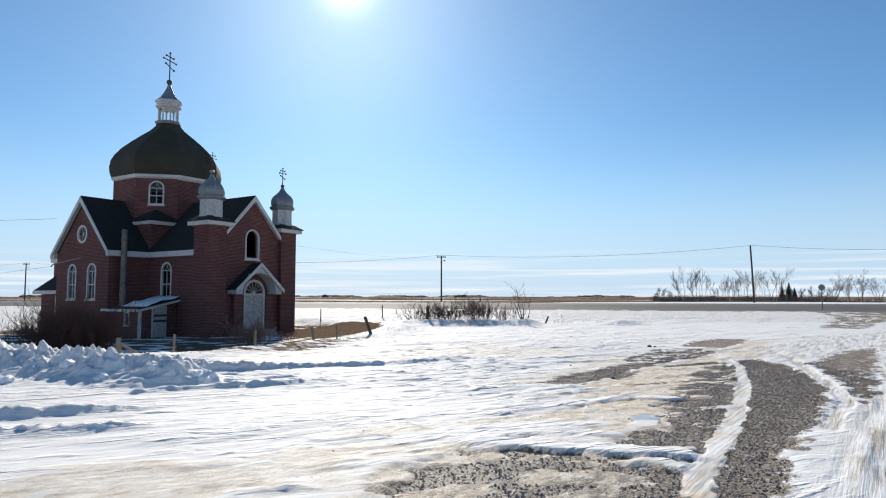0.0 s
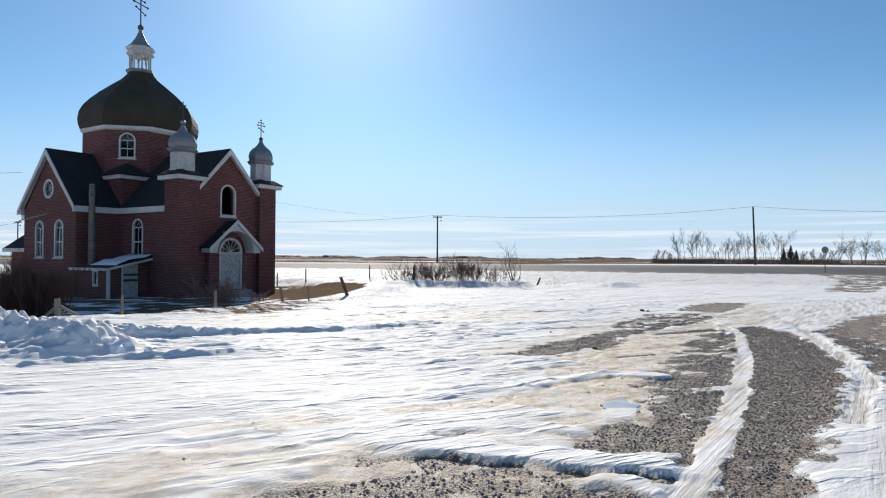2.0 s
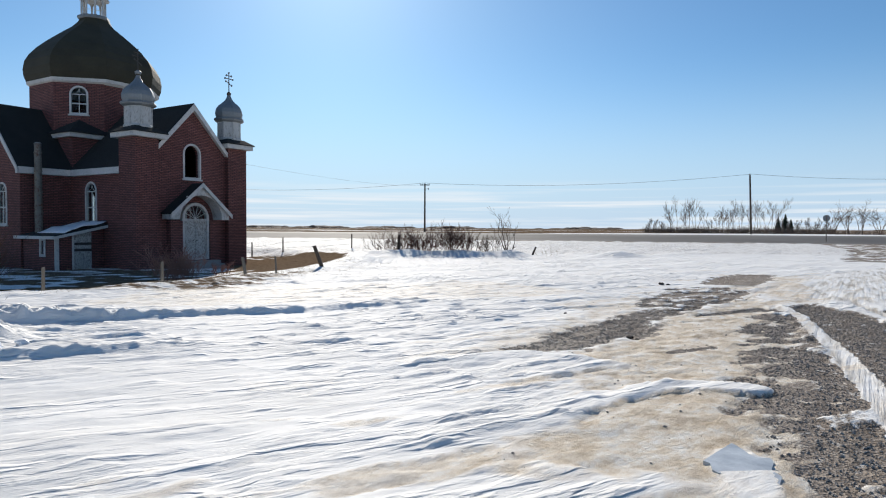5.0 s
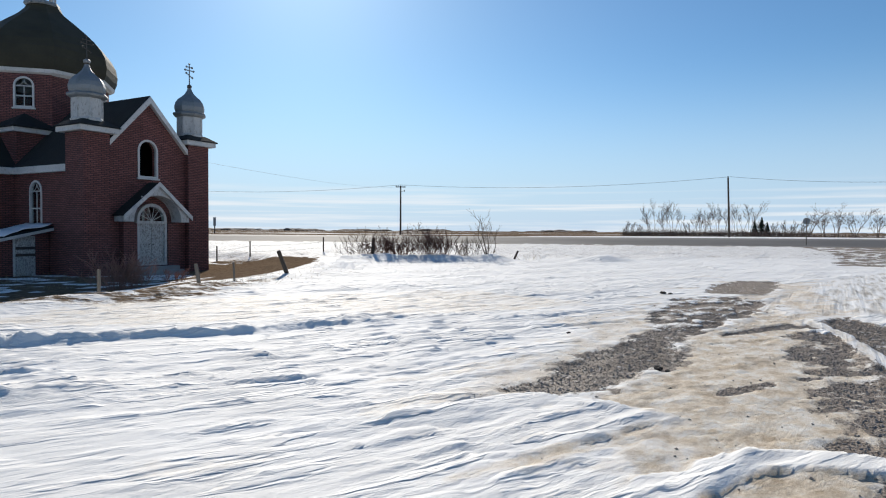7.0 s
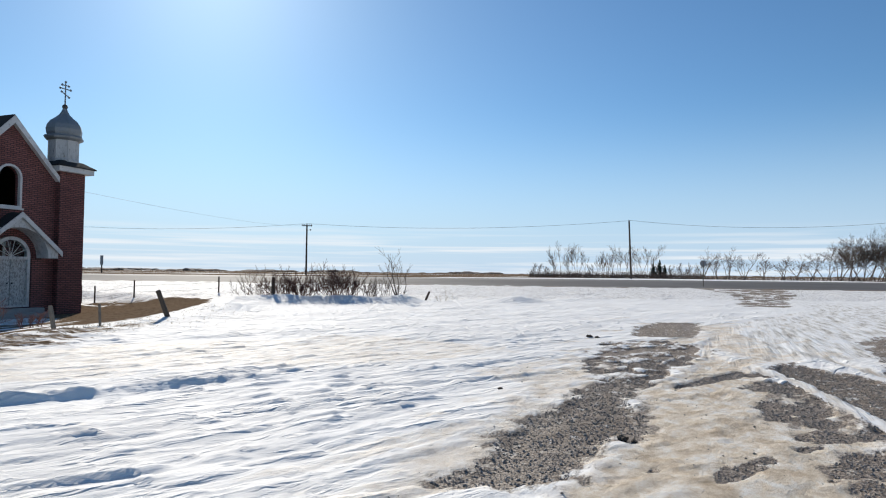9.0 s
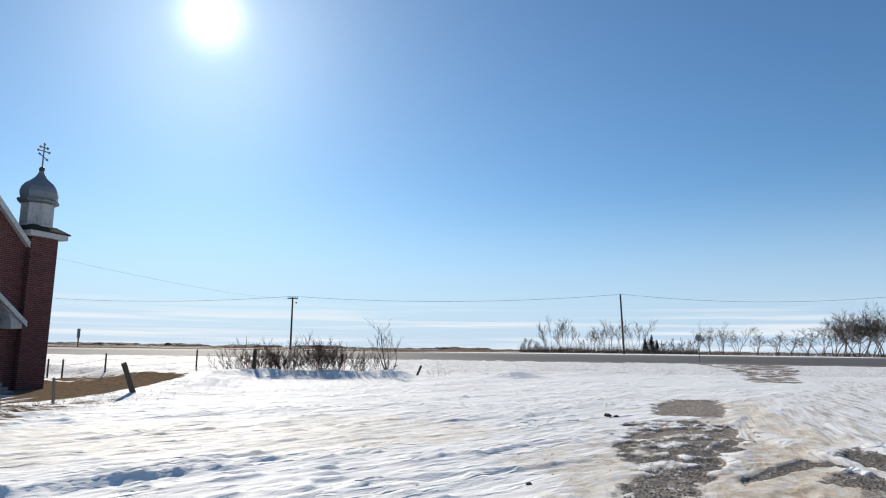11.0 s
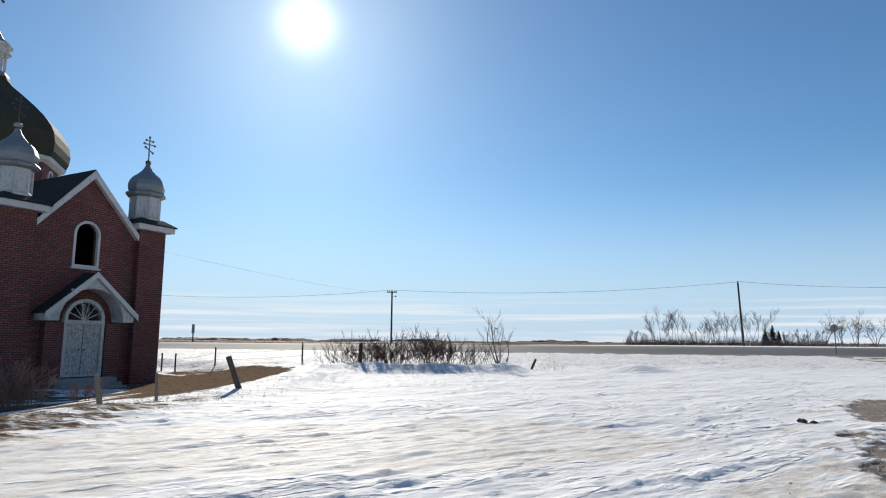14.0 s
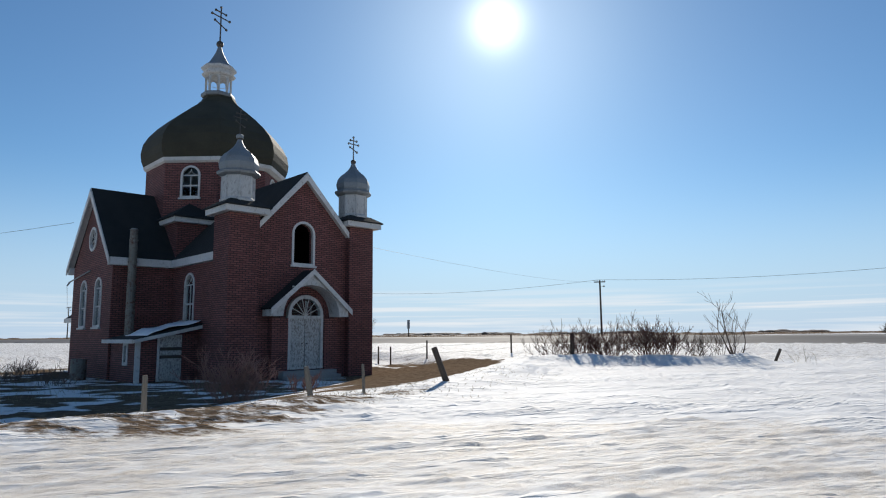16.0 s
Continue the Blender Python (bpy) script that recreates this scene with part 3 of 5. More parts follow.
def ground_z(x, y):
    """Height of the ground sheet at a place, between its grid lines."""
    i, j = min(max(int(np.searchsorted(gx, x)) - 1, 0), nx - 2), min(max(int(np.searchsorted(gy, y)) - 1, 0), ny - 2)
    fx, fy = (x - gx[i]) / (gx[i + 1] - gx[i]), (y - gy[j]) / (gy[j + 1] - gy[j])
    return float((Z2[j, i] * (1 - fx) + Z2[j, i + 1] * fx) * (1 - fy) + (Z2[j + 1, i] * (1 - fx) + Z2[j + 1, i + 1] * fx) * fy)


def spaced(fine_from, fine_to, fine, ends, grow):
    """Grid lines: even between two values, then ever wider towards the ends."""
    mid = list(np.arange(fine_from, fine_to, fine))
    out, s, v = [], fine, fine_to
    while v < ends[1]:
        out.append(v)
        s *= grow
        v += s
    low, s, v = [], fine, fine_from - fine
    while v > ends[0]:
        low.append(v)
        s *= grow
        v -= s
    return np.array([ends[0]] + low[::-1] + mid + out + [ends[1]])


def ground_material():
    m, n, l, b = nodes_of("snowy_lot")

    def attr(name):
        a = n.new("ShaderNodeAttribute")
        a.attribute_name = name
        return a.outputs["Fac"]

    def sharpen(share, scale, lo, hi, weight=0.55, stretch=(1, 1, 1), turn=0.0):
        """A share broken up by grain at its edge."""
        k = n.new("ShaderNodeMath")
        k.operation = "MULTIPLY_ADD"
        l.new(noise_fac(n, l, scale, 8, 0.72, stretch=stretch, turn=turn), k.inputs[0])
        k.inputs[1].default_value = weight
        l.new(share, k.inputs[2])
        r = n.new("ShaderNodeMapRange")
        l.new(k.outputs[0], r.inputs[0])
        r.inputs[1].default_value, r.inputs[2].default_value = lo, hi
        return r.outputs[0]

    snow = ramp(n, l, noise_fac(n, l, 0.7, 5), [(0.3, (0.8, 0.782, 0.75)), (0.7, (0.9, 0.885, 0.855))])
    ice = ramp(n, l, noise_fac(n, l, 3.2, 9, 0.74, stretch=(1.3, 0.8, 1), turn=-0.59), [(0.36, (0.52, 0.395, 0.265)), (0.49, (0.75, 0.63, 0.48)), (0.63, (0.9, 0.85, 0.77))])
    vor = n.new("ShaderNodeTexVoronoi")
    vor.inputs["Scale"].default_value = 44.0
    tc = n.new("ShaderNodeTexCoord")
    l.new(tc.outputs["Object"], vor.inputs["Vector"])
    pebble = ramp(n, l, vor.outputs["Color"], [(0.1, (0.13, 0.105, 0.083)), (0.5, (0.29, 0.24, 0.195)), (0.9, (0.46, 0.395, 0.33))])
    gravel = mixed(n, l, 0.55, pebble, ramp(n, l, noise_fac(n, l, 1.4, 6, 0.65), [(0.3, (0.6, 0.55, 0.5)), (0.68, (1.0, 0.97, 0.93))]), "MULTIPLY")
    gravel = mixed(n, l, 0.42, gravel, ramp(n, l, noise_fac(n, l, 2.6, 4, 0.6, stretch=(2.0, 0.12, 1), turn=-0.52), [(0.35, (0.55, 0.5, 0.46)), (0.62, (1, 1, 1))]), "MULTIPLY")
    grass = ramp(n, l, noise_fac(n, l, 5.0, 6, 0.7), [(0.3, (0.1, 0.068, 0.044)), (0.55, (0.2, 0.142, 0.094)), (0.75, (0.31, 0.23, 0.155))])
    pack = ramp(n, l, noise_fac(n, l, 3.4, 6, 0.62, stretch=(1.5, 0.16, 1), turn=-0.59), [(0.34, (0.4, 0.36, 0.31)), (0.46, (0.7, 0.67, 0.62)), (0.58, (0.88, 0.87, 0.85))])
    c = mixed(n, l, sharpen(attr("packed"), 1.2, 0.5, 1.1), snow, pack)
    f_ice = sharpen(attr("dirty"), 1.7, 0.72, 1.3, 1.0, (1.5, 0.7, 1), -0.59)
    c = mixed(n, l, f_ice, c, ice)
    f_gravel = sharpen(attr("gravel"), 3.4, 1.22, 1.4, 1.6, (1.5, 0.6, 1), -0.59)
    dust = noise_fac(n, l, 6.0, 6, 0.7, stretch=(1.4, 0.7, 1), turn=-0.59)
    f_gravel = mixed(n, l, 1.0, f_gravel, ramp(n, l, dust, [(0.58, (1, 1, 1)), (0.66, (0.25, 0.25, 0.25))]), "MULTIPLY")
    c = mixed(n, l, f_gravel, c, gravel)
    f_grass = sharpen(attr("grass"), 5.0, 1.12, 1.4, 1.4, (0.7, 1.5, 1))
    c = mixed(n, l, f_grass, c, grass)
    l.new(c, b.inputs["Base Color"])
    rough = n.new("ShaderNodeMapRange")
    l.new(f_ice, rough.inputs[0])
    rough.inputs[3].default_value, rough.inputs[4].default_value = 0.75, 0.6
    l.new(rough.outputs[0], b.inputs["Roughness"])
    gloss = n.new("ShaderNodeMapRange")
    l.new(f_grass, gloss.inputs[0])
    gloss.inputs[3].default_value, gloss.inputs[4].default_value = 0.16, 0.0
    l.new(gloss.outputs[0], b.inputs["Specular IOR Level"])
    def scaled(value, by, plus=None):
        k = n.new("ShaderNodeMath")
        k.operation = "MULTIPLY_ADD"
        l.new(value, k.inputs[0])
        k.inputs[1].default_value = by
        if plus is None:
            k.inputs[2].default_value = 0.0
        else:
            l.new(plus, k.inputs[2])
        return k.outputs[0]

    def terrace(scale, lo, hi, stretch):
        """Wind-cut steps: noise drawn out along the wind and cut off sharply on one side."""
        r = n.new("ShaderNodeMapRange")
        l.new(noise_fac(n, l, scale, 3, 0.55, stretch=stretch, turn=0.55), r.inputs[0])
        r.inputs[1].default_value, r.inputs[2].default_value = lo, hi
        return r.outputs[0]

    relief = scaled(noise_fac(n, l, 2.0, 9, 0.66, stretch=(0.7, 2.2, 1), turn=0.6), 0.05)
    relief = scaled(terrace(1.3, 0.54, 0.61, (0.55, 2.4, 1)), 0.034, relief)
    relief = scaled(terrace(3.4, 0.52, 0.62, (0.5, 2.4, 1)), 0.009, relief)
    relief = scaled(terrace(8.5, 0.5, 0.64, (0.6, 2.0, 1)), 0.0035, relief)
    calm = ramp(n, l, noise_fac(n, l, 0.4, 3, stretch=(0.7, 1.6, 1), turn=0.6), [(0.4, (0.32, 0.32, 0.32)), (0.6, (1, 1, 1))])
    relief = mixed(n, l, 1.0, relief, calm, "MULTIPLY")
    icy = scaled(noise_fac(n, l, 6.0, 9, 0.78, stretch=(0.8, 1.4, 1), turn=0.6), 0.045)
    relief = mixed(n, l, f_ice, relief, icy)
    pebbled = scaled(vor.outputs["Distance"], 0.011, scaled(noise_fac(n, l, 9.0, 5, 0.7), 0.03))
    ruts = scaled(noise_fac(n, l, 3.0, 6, 0.65, stretch=(3.2, 0.12, 1), turn=-0.59), 0.05)
    height = mixed(n, l, attr("packed"), relief, ruts)
    height = mixed(n, l, f_gravel, height, pebbled)
    bumped(n, l, b, height, 1.0, 1.0)
    return m


gx = spaced(-12.0, 9.5, 0.052, (-3200.0, 3200.0), 1.03)
gy = spaced(4.5, 25.0, 0.05, (-400.0, 4200.0), 1.022)
GX, GY = np.meshgrid(gx, gy)
gz, g_gravel, g_dirty, g_grass, g_packed = ground_parts(GX.ravel(), GY.ravel())
nx, ny = len(gx), len(gy)
Z2 = gz.reshape(ny, nx)
corner = (np.arange(ny - 1)[:, None] * nx + np.arange(nx - 1)[None]).ravel()
quads = np.stack([corner, corner + 1, corner + nx + 1, corner + nx], 1)
me = bpy.data.meshes.new("ground")
me.vertices.add(nx * ny)
me.vertices.foreach_set("co", np.stack([GX.ravel(), GY.ravel(), gz], 1).astype(np.float32).ravel())
me.loops.add(quads.size)
me.loops.foreach_set("vertex_index", quads.ravel().astype(np.int32))
me.polygons.add(len(quads))
me.polygons.foreach_set("loop_start", (np.arange(len(quads)) * 4).astype(np.int32))
me.update(calc_edges=True)
me.polygons.foreach_set("use_smooth", np.ones(len(quads), bool))
for name, values in (("gravel", g_gravel), ("dirty", g_dirty), ("grass", g_grass), ("packed", g_packed)):
    me.attributes.new(name, "FLOAT", "POINT").data.foreach_set("value", values.astype(np.float32))
me.materials.append(ground_material())
tagged(new("ground", me), "snow-covered gravel lot with wind-cut drifts and prairie fields", "ground", kind="structure")


def asphalt_material():
    m, n, l, b = nodes_of("grey_highway")
    c = ramp(n, l, noise_fac(n, l, 0.35, 6, 0.6, stretch=(0.2, 1, 1)), [(0.3, (0.1, 0.095, 0.09)), (0.7, (0.18, 0.17, 0.16))])
    c = mixed(n, l, 0.5, c, ramp(n, l, noise_fac(n, l, 14, 5), [(0.3, (0.6, 0.6, 0.6)), (0.7, (1, 1, 1))]), "MULTIPLY")
    l.new(c, b.inputs["Base Color"])
    b.inputs["Roughness"].default_value = 0.8
    return m


# highway on its low bank, lying across the whole view
ra = math.atan(ROAD_SLOPE)
road_m = pose(0, ROAD_Y0, 0, 0, 0, math.degrees(ra))
bm = bmesh.new()
section = [(-3.0, -0.25), (0.0, -0.02), (3.2, 0.6), (4.0, 0.68), (8.0, 0.78), (12.0, 0.68), (13.0, 0.62), (17.0, 0.2)]
cols = [[bm.verts.new((s, a, h)) for a, h in section] for s in (-1500, -500, -200, -100, -50, 0, 50, 100, 200, 500, 1500)]
for p, q in zip(cols, cols[1:]):
    for i in range(len(section) - 1):
        bm.faces.new((p[i], q[i], q[i + 1], p[i + 1]))
road = part("road", bm, asphalt_material())
road.matrix_world = road_m
tagged(road, "grey paved highway on a low gravel bank", "road", kind="structure")


# ---- church ----
CHURCH_M = pose(CHURCH_X, CHURCH_Y, 0, 0, 0, CHURCH_TURN)
church = tagged(empty("church", CHURCH_M), "abandoned dark red brick church with domed roof and peeling white trim", "church")
FOOT = -1.3


def window(m, outline_fn, u, v0, width, top, parent, wall, bars=True, glazed=True, label=""):
    """An arched window set into its opening: frame, panes, glazing bars, sill."""
    frame = part("window", slab(outline_fn(u, v0, width, top), [outline_fn(u, v0 + 0.1, width - 0.2, top - 0.1)], 0.16, m @ Matrix.Translation((0, 0, 0.04))), TRIM, parent, label)
    part("window_sill", box(bmesh.new(), u - width / 2 - 0.06, u + width / 2 + 0.06, v0 - 0.08, v0, -0.1, 0.1, m), TRIM, frame)
    if glazed:
        bm = bmesh.new()
        prism(bm, outline_fn(u, v0 + 0.1, width - 0.2, top - 0.1), 0.008, m @ Matrix.Translation((0, 0, -0.07)))
        part("pane", bm, GLASS, frame).visible_shadow = False
    if bars:
        r = width / 2 - 0.1
        s = top - 0.1 - r
        bm = bmesh.new()
        box(bm, u - 0.02, u + 0.02, v0 + 0.1, s, -0.07, -0.03, m)
        part("glazing_bar", bm, TRIM, frame)
        for v, h in (((v0 + s) / 2 + 0.05, 0.035), (s, 0.025)):
            part("glazing_bar", box(bmesh.new(), u - r, u + r, v - h, v + h, -0.075, -0.02, m), TRIM, frame)
        for side in (-1, 1):
            bm = bmesh.new()
            for k in range(6):
                a, c = math.pi / 2 * k / 6, math.pi / 2 * (k + 1) / 6
                p = [m @ Vector((u + side * (r - r * math.sin(t)) - side * r * 0.0, s + r * (1 - math.cos(t)) * 0.86, -0.05)) for t in (a, c)]
                tube(bm, p[0], p[1], 0.016, 0.016)
            part("glazing_bar", bm, TRIM, frame)
    return frame


# walls of nave and transept, each with its openings
FRONT = plane((9.3, 0, 0), (0, 1, 0), (0, 0, 1))
DOORWAY = arch(0.05, -0.3, 1.5, 2.72)
front_wall = part("wall", slab([(-2.3, FOOT), (2.3, FOOT), (2.3, 5.62), (0, 8.12), (-2.3, 5.62)],
                               [arch(0, 4.25, 0.98, 6.02), DOORWAY], 0.3, FRONT), BRICK, church)
window(FRONT, arch, 0, 4.16, 1.16, 6.12, church, front_wall, bars=False, glazed=False, label="arched window frame without any glass")
LEFT = plane((0, -5.9, 0), (1, 0, 0), (0, 0, 1))
RIGHT = plane((0, 5.9, 0), (-1, 0, 0), (0, 0, 1))
for side in (LEFT, RIGHT):
    part("wall", slab([(-3.05, FOOT), (3.05, FOOT), (3.05, 4.55), (0, 7.98), (-3.05, 4.55)],
                      [arch(-1.1, 1.66, 0.86, 3.82), arch(1.2, 1.66, 0.86, 3.82), disc(-0.06, 5.82, 0.48)], 0.3, side), BRICK, church)
    for u in (-1.1, 1.2):
        window(side, arch, u, 1.58, 1.02, 3.9, church, None)
    rose = part("round_window", slab(disc(-0.06, 5.82, 0.6), [disc(-0.06, 5.82, 0.47)], 0.12, side @ Matrix.Translation((0, 0, 0.04))), TRIM, church)
    part("pane", prism(bmesh.new(), disc(-0.06, 5.82, 0.48), 0.008, side @ Matrix.Translation((0, 0, -0.08))), GLASS, rose).visible_shadow = False
    bm = bmesh.new()
    for k in range(4):
        a = math.pi * k / 4 + 0.4
        tube(bm, side @ Vector((-0.06 + 0.47 * math.cos(a), 5.82 + 0.47 * math.sin(a), -0.06)), side @ Vector((-0.06 - 0.47 * math.cos(a), 5.82 - 0.47 * math.sin(a), -0.06)), 0.016, 0.016)
    part("glazing_bar", bm, TRIM, rose)
for s in (-1, 1):
    side = plane((0, 3.2 * s, 0), (-s, 0, 0), (0, 0, 1))
    u = 5.0 * -s
    lo, hi = sorted((3.05 * -s, 8.3 * -s))
    part("wall", slab([(lo, FOOT), (hi, FOOT), (hi, 4.55), (lo, 4.55)], [arch(u, 1.68, 0.92, 3.88)], 0.3, side), BRICK, church)
    window(side, arch, u, 1.6, 1.1, 3.98, church, None)
    lo, hi = sorted((-3.05 * -s, -8.5 * -s))
    part("wall", slab([(lo, FOOT), (hi, FOOT), (hi, 4.55), (lo, 4.55)], [arch(-u * 1.1, 1.68, 0.92, 3.88)], 0.3, side), BRICK, church)
    window(side, arch, -u * 1.1, 1.6, 1.1, 3.98, church, None)
    for x, nrm in ((3.05, 1), (-3.05, -1)):
        y0, y1 = sorted((5.9 * s, 3.2 * s))
        part("wall", boxed(x - 0.3 * (nrm > 0), x + 0.3 * (nrm < 0), y0 + 0.302 * (s < 0), y1 - 0.302 * (s > 0), FOOT, 4.55), BRICK, church)
part("wall", prism(bmesh.new(), [(-3.2, FOOT), (3.2, FOOT), (3.2, 4.55), (0, 8.1), (-3.2, 4.55)], 0.3, plane((-8.5, 0, 0), (0, -1, 0), (0, 0, 1))), BRICK, church)
part("floor_slab", boxed(-8.4, 9.0, -2.9, 2.9, -0.4, -0.3), INSIDE, church)


def gable_roof(length0, length1, half, eave, ridge, thick, along):
    """Two slopes with a ridge along x or y."""
    bm = bmesh.new()
    m = plane((length0, 0, 0), (0, 1, 0), (0, 0, 1)) if along == "x" else plane((0, length1, 0), (-1, 0, 0), (0, 0, 1))
    prism(bm, [(-half, eave), (0, ridge), (half, eave), (half, eave - thick), (0, ridge - thick * 1.5), (-half, eave - thick)][::-1], length1 - length0, m if along == "x" else plane((0, length0, 0), (-1, 0, 0), (0, 0, 1)))
    bmesh.ops.recalc_face_normals(bm, faces=bm.faces[:])
    return bm


part("roof", gable_roof(-8.8, 9.52, 3.42, 4.62, 8.34, 0.1, "x"), ROOF, church)
part("roof", gable_roof(-6.15, 6.15, 3.36, 4.62, 8.32, 0.1, "y"), ROOF, church)
# eaves boards and barge boards
for s in (-1, 1):
    y0, y1 = sorted((3.2 * s, 3.46 * s))
    part("eaves_board", boxed(3.3, 8.2, y0, y1, 4.31, 4.65), TRIM, church)
    part("eaves_board", boxed(-8.8, -3.3, y0, y1, 4.31, 4.65), TRIM, church)
    for x in (3.05, -3.4):
        y0, y1 = sorted((3.47 * s, 6.12 * s))
        part("eaves_board", boxed(x, x + 0.35, y0, y1, 4.31, 4.65), TRIM, church)


def barge(m, half, eave, ridge, wide, depth):
    """Sloping boards under both edges of a gable."""
    for s in (-1, 1):
        bm = bmesh.new()
        run = Vector((half, ridge - eave)).normalized()
        drop = wide / run.x
        prism(bm, [(0, ridge), (0, ridge - drop), (s * half, eave - drop * 0.75), (s * half, eave)], depth, m)
        bmesh.ops.recalc_face_normals(bm, faces=bm.faces[:])
        part("barge_board", bm, TRIM, church)


barge(plane((9.52, 0, 0), (0, 1, 0), (0, 0, 1)), 2.36, 5.72, 8.3, 0.24, 0.05)
barge(plane((9.302, 0, 0), (0, 1, 0), (0, 0, 1)), 2.3, 5.66, 8.14, 0.1, 0.2)
for m in (plane((0, -6.15, 0), (1, 0, 0), (0, 0, 1)), plane((0, 6.15, 0), (-1, 0, 0), (0, 0, 1))):
    barge(m, 3.4, 4.58, 8.28, 0.26, 0.05)
    barge(m @ Matrix.Translation((0, 0, -0.246)), 3.34, 4.5, 8.12, 0.06, 0.24)

# crossing block, drum and great dome
part("crossing_wall", boxed(-3.2, 3.2, -3.2, 3.2, 4.0, 6.55), BRICK, church)
part("crossing_cornice", boxed(-3.42, 3.42, -3.42, 3.42, 6.55, 6.78), TRIM, church)
q = math.sqrt(2)
part("crossing_roof", lofted([(3.52 * q, 6.78), (3.52 * q, 6.84), (2.2 * q, 7.75)], 4, math.pi / 4), ROOF, church)
OCT = radians(-45)
for k in range(8):
    a = OCT + k * math.pi / 4
    side = plane((3.2 * math.cos(a), 3.2 * math.sin(a), 0), (-math.sin(a), math.cos(a), 0), (0, 0, 1))
    half = 3.2 * math.tan(math.pi / 8)
    part("drum_wall", slab([(-half, 6.9), (half, 6.9), (half, 9.9), (-half, 9.9)], [arch(0, 8.08, 0.86, 9.58)] if k % 2 == 0 else [], 0.25, side), BRICK, church)
    if k % 2 == 0:
        window(side, arch, 0, 8.0, 1.0, 9.66, church, None)
TURN8 = OCT + math.pi / 8
c8 = 1 / math.cos(math.pi / 8)
part("drum_cornice", lofted([(3.22 * c8, 9.78), (3.4 * c8, 9.9), (3.45 * c8, 10.08), (3.3 * c8, 10.1)], 8, TURN8, Matrix.Translation((0, 0.1, 0))), TRIM, church)
part("great_dome", lofted([(r * c8 * 1.025, z) for r, z in ((3.34, 10.05), (3.46, 10.4), (3.5, 10.8), (3.42, 11.3), (3.2, 11.75), (2.82, 12.25), (2.33, 12.75), (1.75, 13.28), (1.15, 13.8), (0.86, 14.15), (0.74, 14.42))], 8, TURN8, Matrix.Translation((0, 0.1, 0))), DOME, church)
lantern = part("lantern_base", lofted([(0.86, 14.32), (0.92, 14.39), (0.9, 14.53), (0.74, 14.57)], 8, TURN8), TIN, church)
for k in range(8):
    a = TURN8 + k * math.pi / 4
    bm = bmesh.new()
    tube(bm, (0.66 * math.cos(a), 0.66 * math.sin(a), 14.55), (0.66 * math.cos(a), 0.66 * math.sin(a), 15.67), 0.06, 0.06, 6)
    part("column", bm, PEEL, lantern)
    side = plane((0.645 * math.cos(a + math.pi / 8) * 0.96, 0.645 * math.sin(a + math.pi / 8) * 0.96, 0), (-math.sin(a + math.pi / 8), math.cos(a + math.pi / 8), 0), (0, 0, 1))
    part("arched_panel", slab([(-0.24, 15.19), (0.24, 15.19), (0.24, 15.67), (-0.24, 15.67)], [arch(0, 15.20, 0.36, 15.51)], 0.04, side), PEEL, lantern)
part("lantern_cornice", lofted([(0.7, 15.53), (0.88, 15.59), (0.92, 15.69), (0.8, 15.75), (0.8, 15.87), (0.94, 15.95), (0.96, 16.07), (0.86, 16.13)], 8, TURN8), PEEL, church)
part("lantern_roof", lofted([(0.9, 16.09), (0.62, 16.33), (0.4, 16.67), (0.22, 17.02), (0.12, 17.32), (0.1, 17.39)], 8, TURN8), TIN, church)


def ball(r, z, sides=12):
    return [(max(0.02, r * math.sin(math.pi * k / 8)), z - r * math.cos(math.pi * k / 8)) for k in range(9)]


part("orb", lofted(ball(0.2, 17.56), 12), IRON, church, smooth=True)


def three_bar_cross(x, y, z0, z1, bars, thick, material):
    """Post with three bars, the lowest aslant, trefoil ends."""
    bm = bmesh.new()
    tube(bm, (x, y, z0), (x, y, z1), thick, thick * 0.8, 6)
    for dz, half, slant in bars:
        a, b = Vector((x, y - half, z1 - dz + slant)), Vector((x, y + half, z1 - dz - slant))
        tube(bm, a, b, thick * 0.8, thick * 0.8, 6)
        for p in (a, b):
            ring_loft(bm, ball(thick * 1.7, 0), 8, 0, Matrix.Translation(p))
    ring_loft(bm, ball(thick * 1.7, 0), 8, 0, Matrix.Translation((x, y, z1)))
    return part("cross", bm, material, church)


three_bar_cross(0, 0, 17.66, 19.78, [(0.3, 0.3, 0.06), (0.6, 0.52, 0.1), (1.05, 0.34, 0.2)], 0.045, IRON)

